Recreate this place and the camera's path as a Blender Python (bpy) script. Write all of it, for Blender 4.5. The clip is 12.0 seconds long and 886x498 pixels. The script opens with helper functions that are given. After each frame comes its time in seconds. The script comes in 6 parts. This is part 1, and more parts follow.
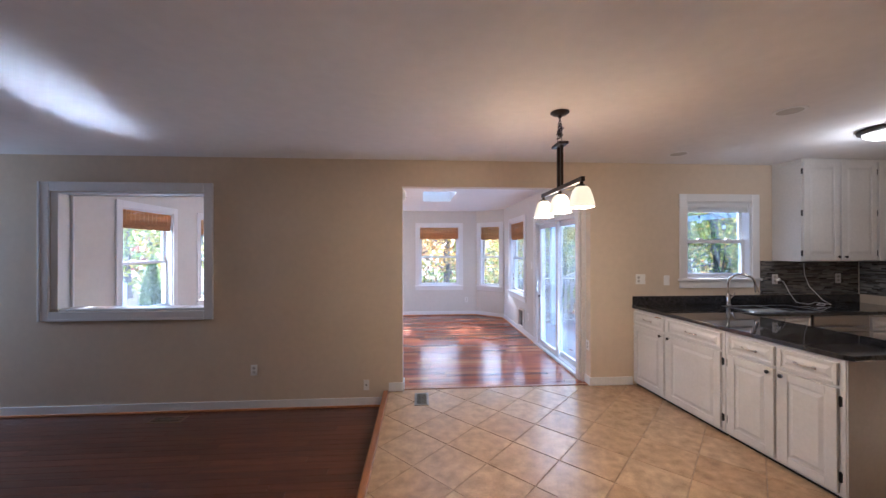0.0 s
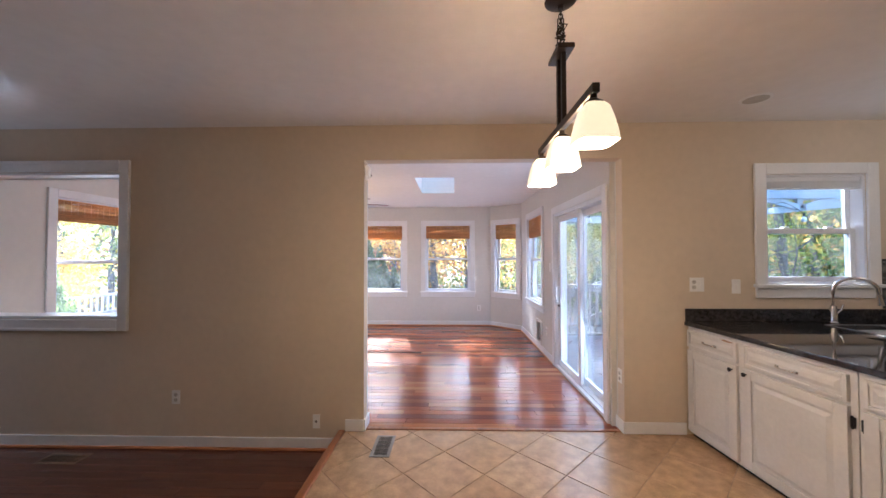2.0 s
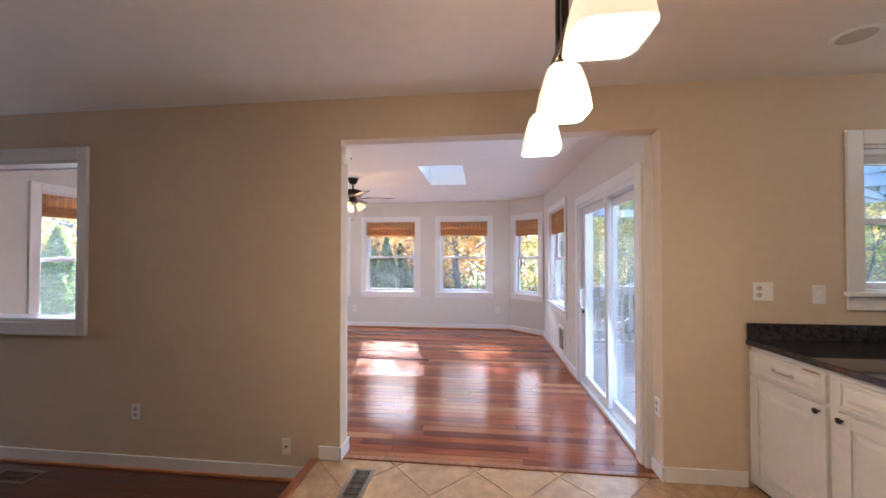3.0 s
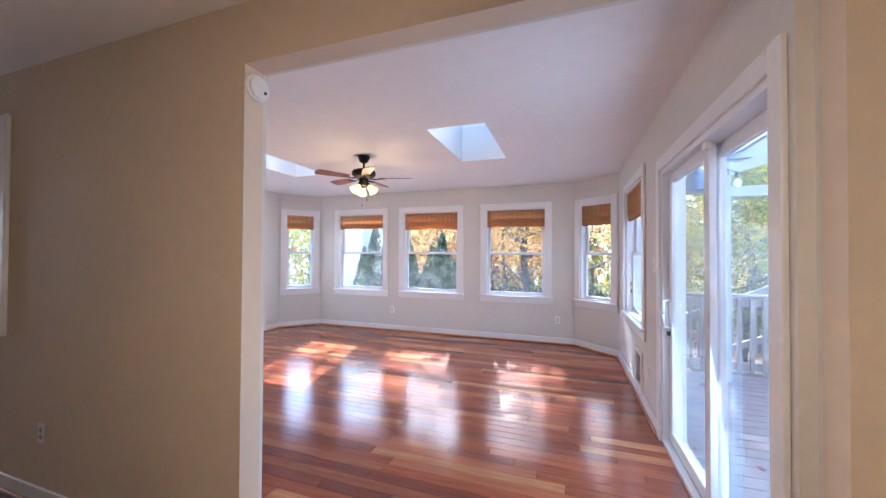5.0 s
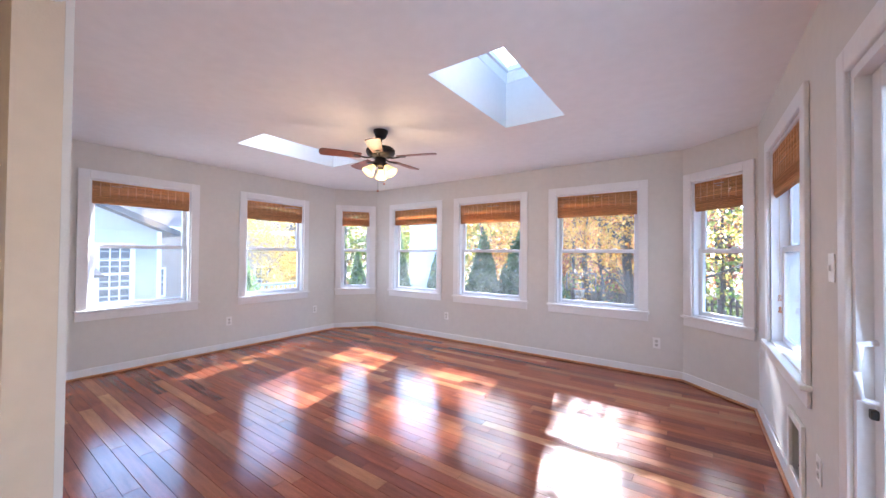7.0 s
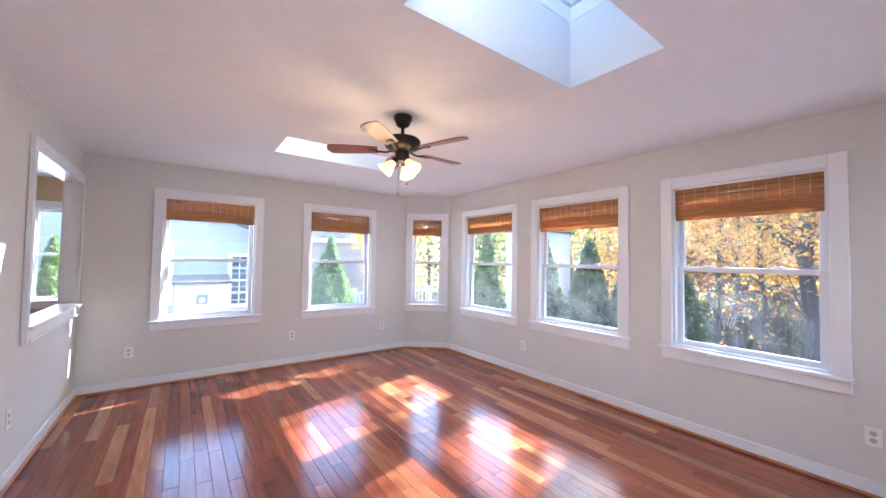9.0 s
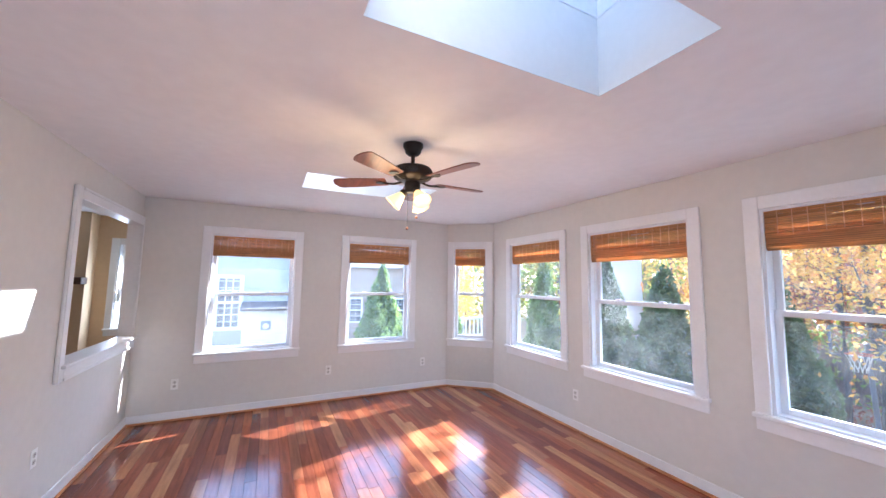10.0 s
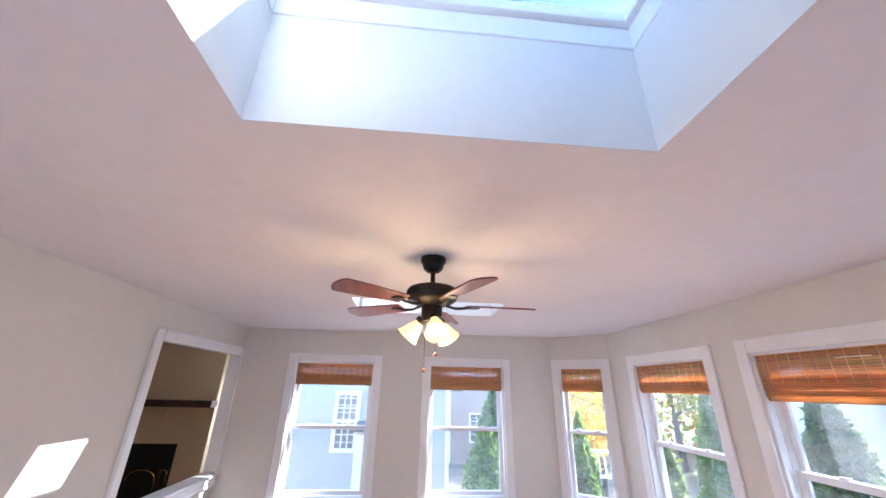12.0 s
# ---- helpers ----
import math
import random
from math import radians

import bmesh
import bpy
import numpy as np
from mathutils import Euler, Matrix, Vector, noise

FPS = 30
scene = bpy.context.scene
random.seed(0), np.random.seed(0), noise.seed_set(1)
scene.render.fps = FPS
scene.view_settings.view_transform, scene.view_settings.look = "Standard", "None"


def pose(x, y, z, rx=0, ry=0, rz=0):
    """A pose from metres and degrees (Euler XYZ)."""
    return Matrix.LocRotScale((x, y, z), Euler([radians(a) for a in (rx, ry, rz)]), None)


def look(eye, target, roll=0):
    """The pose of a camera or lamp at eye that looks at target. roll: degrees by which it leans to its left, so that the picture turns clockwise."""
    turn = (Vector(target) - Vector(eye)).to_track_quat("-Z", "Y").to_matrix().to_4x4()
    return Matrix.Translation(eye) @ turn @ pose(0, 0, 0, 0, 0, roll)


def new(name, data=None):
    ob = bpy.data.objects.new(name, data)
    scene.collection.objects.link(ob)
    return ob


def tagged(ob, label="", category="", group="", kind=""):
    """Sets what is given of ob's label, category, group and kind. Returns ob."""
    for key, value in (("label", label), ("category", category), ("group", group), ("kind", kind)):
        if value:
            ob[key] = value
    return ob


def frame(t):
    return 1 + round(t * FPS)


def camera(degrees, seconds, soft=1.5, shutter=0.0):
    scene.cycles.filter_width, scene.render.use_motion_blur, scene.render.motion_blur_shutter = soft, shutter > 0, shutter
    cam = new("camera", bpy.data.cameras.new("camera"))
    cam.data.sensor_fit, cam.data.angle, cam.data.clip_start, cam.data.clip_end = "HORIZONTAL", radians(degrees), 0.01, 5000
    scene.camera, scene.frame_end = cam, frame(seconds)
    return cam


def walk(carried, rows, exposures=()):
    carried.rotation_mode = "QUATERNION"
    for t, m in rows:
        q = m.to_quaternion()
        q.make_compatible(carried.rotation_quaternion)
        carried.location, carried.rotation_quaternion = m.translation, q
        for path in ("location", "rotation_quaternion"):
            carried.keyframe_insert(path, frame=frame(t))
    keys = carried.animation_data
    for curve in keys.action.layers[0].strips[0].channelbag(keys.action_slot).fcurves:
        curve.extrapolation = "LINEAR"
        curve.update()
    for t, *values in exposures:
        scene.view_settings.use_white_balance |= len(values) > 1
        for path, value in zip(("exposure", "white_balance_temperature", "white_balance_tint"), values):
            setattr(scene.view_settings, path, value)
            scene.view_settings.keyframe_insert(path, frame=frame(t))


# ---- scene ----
cam = camera(102.7, 12.0)
PATH = [
    (0, (0.623, 0.949, 1.535), (0.754, 2.944, 1.539), -0.1),
    (0.5, (0.736, 1.182, 1.507), (0.835, 3.18, 1.521), -0.2),
    (1, (0.881, 1.428, 1.478), (0.941, 3.427, 1.498), -0.1),
    (1.5, (1.016, 1.674, 1.45), (1.033, 3.674, 1.479), -0.1),
    (2, (1.158, 1.92, 1.428), (1.109, 3.919, 1.468), -0.1),
    (2.5, (1.276, 2.177, 1.434), (1.151, 4.173, 1.468), -0.0),
    (3, (1.407, 2.449, 1.424), (1.194, 4.437, 1.454), 0.0),
    (5, (1.841, 3.595, 1.348), (1.184, 5.483, 1.377), 0.3),
    (5.5, (1.924, 3.884, 1.321), (1.148, 5.727, 1.348), 0.3),
    (6, (1.979, 4.176, 1.306), (1.084, 5.964, 1.33), 0.4),
    (6.5, (2.009, 4.452, 1.304), (0.992, 6.175, 1.333), 0.4),
    (7, (2.04, 4.724, 1.308), (0.888, 6.358, 1.339), 0.5),
    (9, (1.917, 5.78, 1.408), (0.308, 6.965, 1.472), 0.9),
    (9.5, (1.883, 6.004, 1.47), (0.178, 7.043, 1.585), 0.8),
    (10, (1.819, 6.229, 1.539), (0.029, 7.103, 1.727), 0.8),
    (10.5, (1.77, 6.455, 1.596), (-0.082, 7.152, 1.886), 0.8),
    (11, (1.69, 6.662, 1.658), (-0.199, 7.175, 2.068), 0.9),
    (11.5, (1.576, 6.811, 1.727), (-0.316, 7.139, 2.286), 1.0),
    (12, (1.459, 6.939, 1.802), (-0.396, 7.092, 2.535), 1.3),
]
EXPOSURE = 3.42
walk(cam, [(t, look(eye, target, roll)) for t, eye, target, roll in PATH], [(0, EXPOSURE + 0.31, 4950, 14), (1, EXPOSURE + 0.28, 5000, 14), (2.5, EXPOSURE + 0.26, 5480, 14), (3.5, EXPOSURE + 0.22, 5500, 14), (5.5, EXPOSURE + 0.19, 5130, 14), (6.5, EXPOSURE + 0.24, 5330, 14), (9, EXPOSURE + 0.26, 5330, 14), (12, EXPOSURE + 0.19, 5380, 14)])

# ---- world and sun ----
SUN_FROM = Vector((-0.37, 1.54, 1.0)).normalized()
world = bpy.data.worlds.new("sky")
scene.world = world
world.use_nodes = True
wn = world.node_tree.nodes
sky = wn.new("ShaderNodeTexSky")
sky.sky_type, sky.sun_disc = "NISHITA", False
sky.sun_elevation, sky.sun_rotation = math.asin(SUN_FROM.z), math.atan2(SUN_FROM.x, SUN_FROM.y)
world.node_tree.links.new(sky.outputs[0], wn["Background"].inputs[0])
wn["Background"].inputs[1].default_value = 0.135
sun = new("sun", bpy.data.lights.new("sun", "SUN"))
sun.data.energy, sun.data.angle, sun.data.color = 3.0, radians(0.6), (1, 0.93, 0.82)
sun.matrix_world = look((0, 30, 30), Vector((0, 30, 30)) - SUN_FROM)


def sky_lamp(x, y, z, width, height, heading, watts):
    """An area lamp added in a window's opening to boost the sky's daylight, towards the room."""
    o = new("sky_light", bpy.data.lights.new("sky_light", "AREA"))
    o.data.shape, o.data.size, o.data.size_y = "RECTANGLE", width, height
    o.data.energy, o.data.color = watts, (0.78, 0.90, 1.0)
    o.matrix_world = look((x, y, z), (x + math.cos(heading), y + math.sin(heading), z - 0.15))


# added lamp standing in for sunlight mirrored by the polished planks below the west windows, up through the
# pass-through
glint = new("floor_glint_lamp", bpy.data.lights.new("floor_glint_lamp", "AREA"))
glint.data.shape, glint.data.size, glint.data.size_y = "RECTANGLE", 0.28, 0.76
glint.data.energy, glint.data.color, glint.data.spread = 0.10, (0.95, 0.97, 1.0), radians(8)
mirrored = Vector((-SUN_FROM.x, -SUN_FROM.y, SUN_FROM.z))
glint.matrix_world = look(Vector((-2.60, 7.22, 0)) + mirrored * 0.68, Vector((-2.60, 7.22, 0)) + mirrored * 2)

# ---- materials ----


def mat(name, col, rough=0.5, metal=0.0, var=0.08, scale=2.5, bump=0.0, bscale=90.0, dark=None, spec=0.5,
        stretch=(1, 1, 1), by="", spread=0.0, coat=0.0):
    """A surface with broad and fine variation; by: 'object' or 'island' varies each piece."""
    m = bpy.data.materials.new(name)
    m.use_nodes = True
    nt = m.node_tree
    N, L = nt.nodes, nt.links
    b = N["Principled BSDF"]
    b.inputs["Roughness"].default_value, b.inputs["Metallic"].default_value = rough, metal
    b.inputs["Specular IOR Level"].default_value = spec
    b.inputs["Coat Weight"].default_value = coat
    b.inputs["Coat Roughness"].default_value = 0.08
    tc, mp = N.new("ShaderNodeTexCoord"), N.new("ShaderNodeMapping")
    mp.inputs["Scale"].default_value = stretch
    L.new(tc.outputs["Object"], mp.inputs["Vector"])
    vec = mp.outputs["Vector"]
    rnd = None
    if by == "object":
        rnd = N.new("ShaderNodeObjectInfo").outputs["Random"]
    elif by == "island":
        rnd = N.new("ShaderNodeNewGeometry").outputs["Random Per Island"]
    if rnd:
        ml, ad = N.new("ShaderNodeMath"), N.new("ShaderNodeVectorMath")
        ml.operation, ml.inputs[1].default_value = "MULTIPLY", 37.0
        L.new(rnd, ml.inputs[0])
        L.new(vec, ad.inputs[0])
        L.new(ml.outputs[0], ad.inputs[1])
        vec = ad.outputs[0]
    n1, n2 = N.new("ShaderNodeTexNoise"), N.new("ShaderNodeTexNoise")
    n1.inputs["Scale"].default_value, n1.inputs["Detail"].default_value = scale, 3
    n2.inputs["Scale"].default_value, n2.inputs["Detail"].default_value = scale * 14, 2
    L.new(vec, n1.inputs["Vector"])
    L.new(vec, n2.inputs["Vector"])
    mixf = N.new("ShaderNodeMix")
    mixf.inputs["Factor"].default_value = 0.4
    L.new(n1.outputs["Fac"], mixf.inputs["A"])
    L.new(n2.outputs["Fac"], mixf.inputs["B"])
    ramp = N.new("ShaderNodeValToRGB")
    lo = dark or tuple(c * (1 - 2.2 * var) for c in col)
    hi = tuple(min(1, c * (1 + 0.8 * var)) for c in col)
    ramp.color_ramp.elements[0].position, ramp.color_ramp.elements[0].color = 0.3, (*lo, 1)
    ramp.color_ramp.elements[1].position, ramp.color_ramp.elements[1].color = 0.68, (*hi, 1)
    L.new(mixf.outputs["Result"], ramp.inputs["Fac"])
    out = ramp.outputs["Color"]
    if rnd and spread:
        hsv = N.new("ShaderNodeHueSaturation")
        mr = N.new("ShaderNodeMapRange")
        mr.inputs["To Min"].default_value, mr.inputs["To Max"].default_value = 1 - spread, 1 + spread
        L.new(rnd, mr.inputs["Value"])
        L.new(mr.outputs[0], hsv.inputs["Value"])
        L.new(out, hsv.inputs["Color"])
        out = hsv.outputs["Color"]
    L.new(out, b.inputs["Base Color"])
    if bump:
        bp, n3 = N.new("ShaderNodeBump"), N.new("ShaderNodeTexNoise")
        n3.inputs["Scale"].default_value = bscale
        L.new(vec, n3.inputs["Vector"])
        L.new(n3.outputs["Fac"], bp.inputs["Height"])
        bp.inputs["Strength"].default_value, bp.inputs["Distance"].default_value = bump, 0.01
        L.new(bp.outputs[0], b.inputs["Normal"])
    return m


def pieces(name, stops, rough, spread_noise=0.25, stretch=(1, 12, 12), scale=3.0, by="object", bump=0.05, coat=0.0):
    """Planks, tiles or leaves: each piece takes its own colour from the stops, with grain over it."""
    m = mat(name, (0.5, 0.5, 0.5), rough, var=spread_noise, scale=scale, stretch=stretch, by=by, bump=bump, coat=coat)
    nt = m.node_tree
    N, L = nt.nodes, nt.links
    b = N["Principled BSDF"]
    old = b.inputs["Base Color"].links[0].from_socket
    rnd = N.new("ShaderNodeObjectInfo").outputs["Random"] if by == "object" else N.new("ShaderNodeNewGeometry").outputs["Random Per Island"]
    ramp = N.new("ShaderNodeValToRGB")
    el = ramp.color_ramp.elements
    while len(el) < len(stops):
        el.new(0.5)
    for i, c in enumerate(stops):
        el[i].position, el[i].color = i / (len(stops) - 1), (*c, 1)
    L.new(rnd, ramp.inputs["Fac"])
    mul = N.new("ShaderNodeMix")
    mul.data_type, mul.blend_type = "RGBA", "MULTIPLY"
    mul.inputs["Factor"].default_value = 1
    gain = N.new("ShaderNodeMix")
    gain.data_type, gain.blend_type = "RGBA", "ADD"
    gain.inputs["Factor"].default_value = 1
    L.new(old, gain.inputs["A"])
    L.new(old, gain.inputs["B"])
    L.new(ramp.outputs[0], mul.inputs["A"])
    L.new(gain.outputs["Result"], mul.inputs["B"])
    L.new(mul.outputs["Result"], b.inputs["Base Color"])
    return m


def glow(name, col, strength, base=(0.8, 0.75, 0.65)):
    m = mat(name, base, 0.35, var=0.03)
    b = m.node_tree.nodes["Principled BSDF"]
    b.inputs["Emission Color"].default_value, b.inputs["Emission Strength"].default_value = (*col, 1), strength
    return m


def glass(name, tint=(1, 1, 1), gloss=1.0, haze=0.0):
    m = bpy.data.materials.new(name)
    m.use_nodes = True
    nt = m.node_tree
    nt.nodes.clear()
    out, mix = nt.nodes.new("ShaderNodeOutputMaterial"), nt.nodes.new("ShaderNodeMixShader")
    tr, gl, lw_ = nt.nodes.new("ShaderNodeBsdfTransparent"), nt.nodes.new("ShaderNodeBsdfGlossy"), nt.nodes.new("ShaderNodeLayerWeight")
    tr.inputs[0].default_value = (*tint, 1)
    gl.inputs["Roughness"].default_value = 0.02
    pw, ma = nt.nodes.new("ShaderNodeMath"), nt.nodes.new("ShaderNodeMath")
    pw.operation, ma.operation = "POWER", "MULTIPLY_ADD"
    pw.inputs[1].default_value, ma.inputs[1].default_value, ma.inputs[2].default_value = 4.0, 0.6 * gloss, 0.03 * gloss
    nt.links.new(lw_.outputs["Facing"], pw.inputs[0])
    nt.links.new(pw.outputs[0], ma.inputs[0])
    nt.links.new(ma.outputs[0], mix.inputs[0])
    nt.links.new(tr.outputs[0], mix.inputs[1])
    nt.links.new(gl.outputs[0], mix.inputs[2])
    # a pale translucent share puts the view's hazy glare into the pane
    if haze:
        veil, mx = nt.nodes.new("ShaderNodeBsdfTranslucent"), nt.nodes.new("ShaderNodeMixShader")
        veil.inputs[0].default_value = (0.85, 0.9, 0.95, 1)
        mx.inputs[0].default_value = haze
        nt.links.new(mix.outputs[0], mx.inputs[1])
        nt.links.new(veil.outputs[0], mx.inputs[2])
        nt.links.new(mx.outputs[0], out.inputs[0])
    else:
        nt.links.new(mix.outputs[0], out.inputs[0])
    return m


PAINT_GREIGE = mat("greige wall paint", (0.67, 0.565, 0.435), 0.75, var=0.035, scale=1.2, bump=0.06, bscale=160)
PAINT_TAN = mat("tan wall paint", (0.66, 0.475, 0.29), 0.75, var=0.035, scale=1.2, bump=0.06, bscale=160)
PAINT_SUN = mat("pale grey wall paint", (0.69, 0.67, 0.625), 0.75, var=0.03, scale=1.2, bump=0.06, bscale=160)
PAINT_CEIL = mat("ceiling paint", (0.83, 0.81, 0.80), 0.85, var=0.03, scale=0.9, bump=0.08, bscale=120)
TRIM = mat("white gloss trim paint", (0.82, 0.82, 0.82), 0.32, var=0.03, scale=3, bump=0.02, bscale=60)
VINYL = mat("white vinyl", (0.80, 0.82, 0.85), 0.35, var=0.03, scale=4)
GLASS = glass("window glass", (0.93, 0.95, 0.96), haze=0.019)
# west and door panes carry more of this painted haze
GLASS_WEST = glass("sun-bleached dusty window glass", (0.92, 0.94, 0.96), haze=0.030)
GLASS_SINK = glass("tinted insect-screened glass", (0.58, 0.64, 0.68), haze=0.012)
GLASS_DOOR = glass("door glass with painted haze", (0.92, 0.94, 0.95), haze=0.05)
GLASS_ROOF = glass("tinted roof glass", (0.48, 0.53, 0.54))
DARK = mat("dark gap", (0.02, 0.018, 0.016), 0.9, var=0.1)
SHOE = mat("red-brown shoe moulding", (0.58, 0.25, 0.10), 0.35, var=0.2, scale=6, stretch=(1, 8, 8))
PLANK = pieces("cherry floor plank", [(0.17, 0.050, 0.030), (0.29, 0.078, 0.036), (0.35, 0.100, 0.042), (0.24, 0.066, 0.034), (0.33, 0.092, 0.040), (0.53, 0.235, 0.10), (0.21, 0.060, 0.034), (0.43, 0.155, 0.064)], 0.16, 0.20, coat=0.0, bump=0.02)
PLANK.node_tree.nodes["Principled BSDF"].inputs["Specular IOR Level"].default_value = 0.38
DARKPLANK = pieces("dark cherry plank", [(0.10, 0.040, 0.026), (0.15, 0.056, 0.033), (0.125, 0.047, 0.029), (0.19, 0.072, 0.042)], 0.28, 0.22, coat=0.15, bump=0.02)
TILE = pieces("beige ceramic floor tile", [(0.50, 0.325, 0.18), (0.56, 0.385, 0.225), (0.53, 0.355, 0.20), (0.58, 0.41, 0.25)], 0.27, 0.19, stretch=(1, 1, 1), scale=13.0, bump=0.03)
GROUT = mat("brown grout", (0.40, 0.28, 0.18), 0.9, var=0.2, scale=8)
BRONZE = mat("dark bronze metal", (0.035, 0.028, 0.024), 0.4, 0.7, var=0.2, scale=10)
CHROME = mat("brushed chrome", (0.72, 0.72, 0.72), 0.18, 1.0, var=0.05, scale=12)
PLATE = mat("white plastic plate", (0.88, 0.87, 0.84), 0.35, var=0.03)

# ---- mesh helpers ----


def box(bm, x0, x1, y0, y1, z0, z1, bevel=0.0, m=None):
    r = bmesh.ops.create_cube(bm, size=1)
    vs = r["verts"]
    bmesh.ops.transform(bm, matrix=Matrix.Translation(((x0 + x1) / 2, (y0 + y1) / 2, (z0 + z1) / 2)) @ Matrix.Diagonal((x1 - x0, y1 - y0, z1 - z0, 1)), verts=vs)
    if m is not None:
        bmesh.ops.transform(bm, matrix=m, verts=vs)
    if bevel:
        es = list({e for v in vs for e in v.link_edges})
        bmesh.ops.bevel(bm, geom=es, offset=bevel, segments=2, affect="EDGES", profile=0.5)
    return bm


def boxed(*a, bevel=0.0, m=None):
    return box(bmesh.new(), *a, bevel=bevel, m=m)


def lathe(bm, prof, m=None, n=28):
    """Spin a profile of (radius, z) round z."""
    rings = []
    for r, z in prof:
        rings.append([bm.verts.new((r * math.cos(2 * math.pi * i / n), r * math.sin(2 * math.pi * i / n), z)) for i in range(n)])
    for a, b in zip(rings, rings[1:]):
        for i in range(n):
            bm.faces.new((a[i], a[(i + 1) % n], b[(i + 1) % n], b[i]))
    for ring, flip in ((rings[0], True), (rings[-1], False)):
        if (ring[0].co - ring[n // 2].co).length > 1e-4:
            bm.faces.new(ring[::-1] if flip else ring)
    vs = [v for ring in rings for v in ring]
    if m is not None:
        bmesh.ops.transform(bm, matrix=m, verts=vs)
    return bm


def tube(bm, pts, r, n=10, r1=None):
    """A round bar along points."""
    pts = [Vector(p) for p in pts]
    rings = []
    for i, p in enumerate(pts):
        d = (pts[min(i + 1, len(pts) - 1)] - pts[max(i - 1, 0)]).normalized()
        q = d.to_track_quat("Z", "Y")
        rr = r if r1 is None else r + (r1 - r) * i / (len(pts) - 1)
        rings.append([bm.verts.new(p + q @ Vector((rr * math.cos(2 * math.pi * k / n), rr * math.sin(2 * math.pi * k / n), 0))) for k in range(n)])
    for a, b in zip(rings, rings[1:]):
        for k in range(n):
            bm.faces.new((a[k], a[(k + 1) % n], b[(k + 1) % n], b[k]))
    bm.faces.new(rings[0][::-1])
    bm.faces.new(rings[-1])
    return bm


def obj(name, bm, material, smooth=False):
    me = bpy.data.meshes.new(name)
    bmesh.ops.recalc_face_normals(bm, faces=bm.faces)
    bm.to_mesh(me)
    bm.free()
    me.materials.append(material)
    if smooth:
        me.shade_smooth()
        me.set_sharp_from_angle(angle=radians(38))
    return new(name, me)


def part(name, bm, material, parent, label="", smooth=False, m=None):
    o = obj(name, bm, material, smooth)
    o.parent = parent
    if m is not None:
        o.matrix_basis = m
    return tagged(o, label) if label else o


def thing(name, m, label, category, group="", kind=""):
    return_ob = new(name)
    return_ob.matrix_basis = m
    return_ob.empty_display_size = 0.1
    return tagged(return_ob, label, category, group, kind)


def structure(name, bm, material, label, category, smooth=False):
    return tagged(obj(name, bm, material, smooth), label, category, kind="structure")


def wall(name, p0, p1, thick, z0, z1, holes, material, label, mitre=(0, 0)):
    """A wall whose inner face runs from p0 to p1 with the room on its left; holes are (s0, s1, z0, z1)."""
    p0, p1 = Vector(p0), Vector(p1)
    d = (p1 - p0).normalized()
    nrm = Vector((d.y, -d.x))
    ln = (p1 - p0).length
    ss = sorted({0, ln, *[h[0] for h in holes], *[h[1] for h in holes]})
    zs = sorted({z0, z1, *[h[2] for h in holes], *[h[3] for h in holes]})
    bm = bmesh.new()

    def solid(i, j):
        if not (0 <= i < len(ss) - 1 and 0 <= j < len(zs) - 1):
            return False
        s, z = (ss[i] + ss[i + 1]) / 2, (zs[j] + zs[j + 1]) / 2
        return not any(h[0] < s < h[1] and h[2] < z < h[3] for h in holes)

    cache = {}

    def v(i, j, back):
        key = (i, j, back)
        if key not in cache:
            s = ss[i]
            if back:
                s += -mitre[0] if i == 0 else mitre[1] if i == len(ss) - 1 else 0
            p = p0 + d * s + nrm * (thick if back else 0)
            cache[key] = bm.verts.new((p.x, p.y, zs[j]))
        return cache[key]

    for i in range(len(ss) - 1):
        for j in range(len(zs) - 1):
            if not solid(i, j):
                continue
            bm.faces.new((v(i, j, 0), v(i, j + 1, 0), v(i + 1, j + 1, 0), v(i + 1, j, 0)))
            bm.faces.new((v(i, j, 1), v(i + 1, j, 1), v(i + 1, j + 1, 1), v(i, j + 1, 1)))
            for di, dj, a, b in ((-1, 0, (i, j), (i, j + 1)), (1, 0, (i + 1, j + 1), (i + 1, j)), (0, -1, (i + 1, j), (i, j)), (0, 1, (i, j + 1), (i + 1, j + 1))):
                if not solid(i + di, j + dj):
                    bm.faces.new((v(*a, 0), v(*b, 0), v(*b, 1), v(*a, 1)))
    return structure(name, bm, material, label, "wall")


# ---- the plan ----
WEST, EAST, NORTH = -3.08, 2.50, 9.245
SOUTH_K, SOUTH_S = 4.83, 4.957        # two faces of the dividing wall
CH_W, CH_E = (8.693, -2.616), (8.75, 1.955)   # where the slanted walls begin and end
CEIL, CEIL_K, LOW = 2.44, 2.515, -0.156
OPEN_X0, OPEN_X1, OPEN_TOP = 0.435, 2.545, 2.225
PASS = (-3.10, -1.625, 0.905, 2.14)
KWIN = (3.68, 4.47, 1.20, 2.08)
WIN_Z0, WIN_Z1 = 0.70, 2.07
GROUND = -2.2


T = 0.15
mit = T * math.tan(radians(22.5))
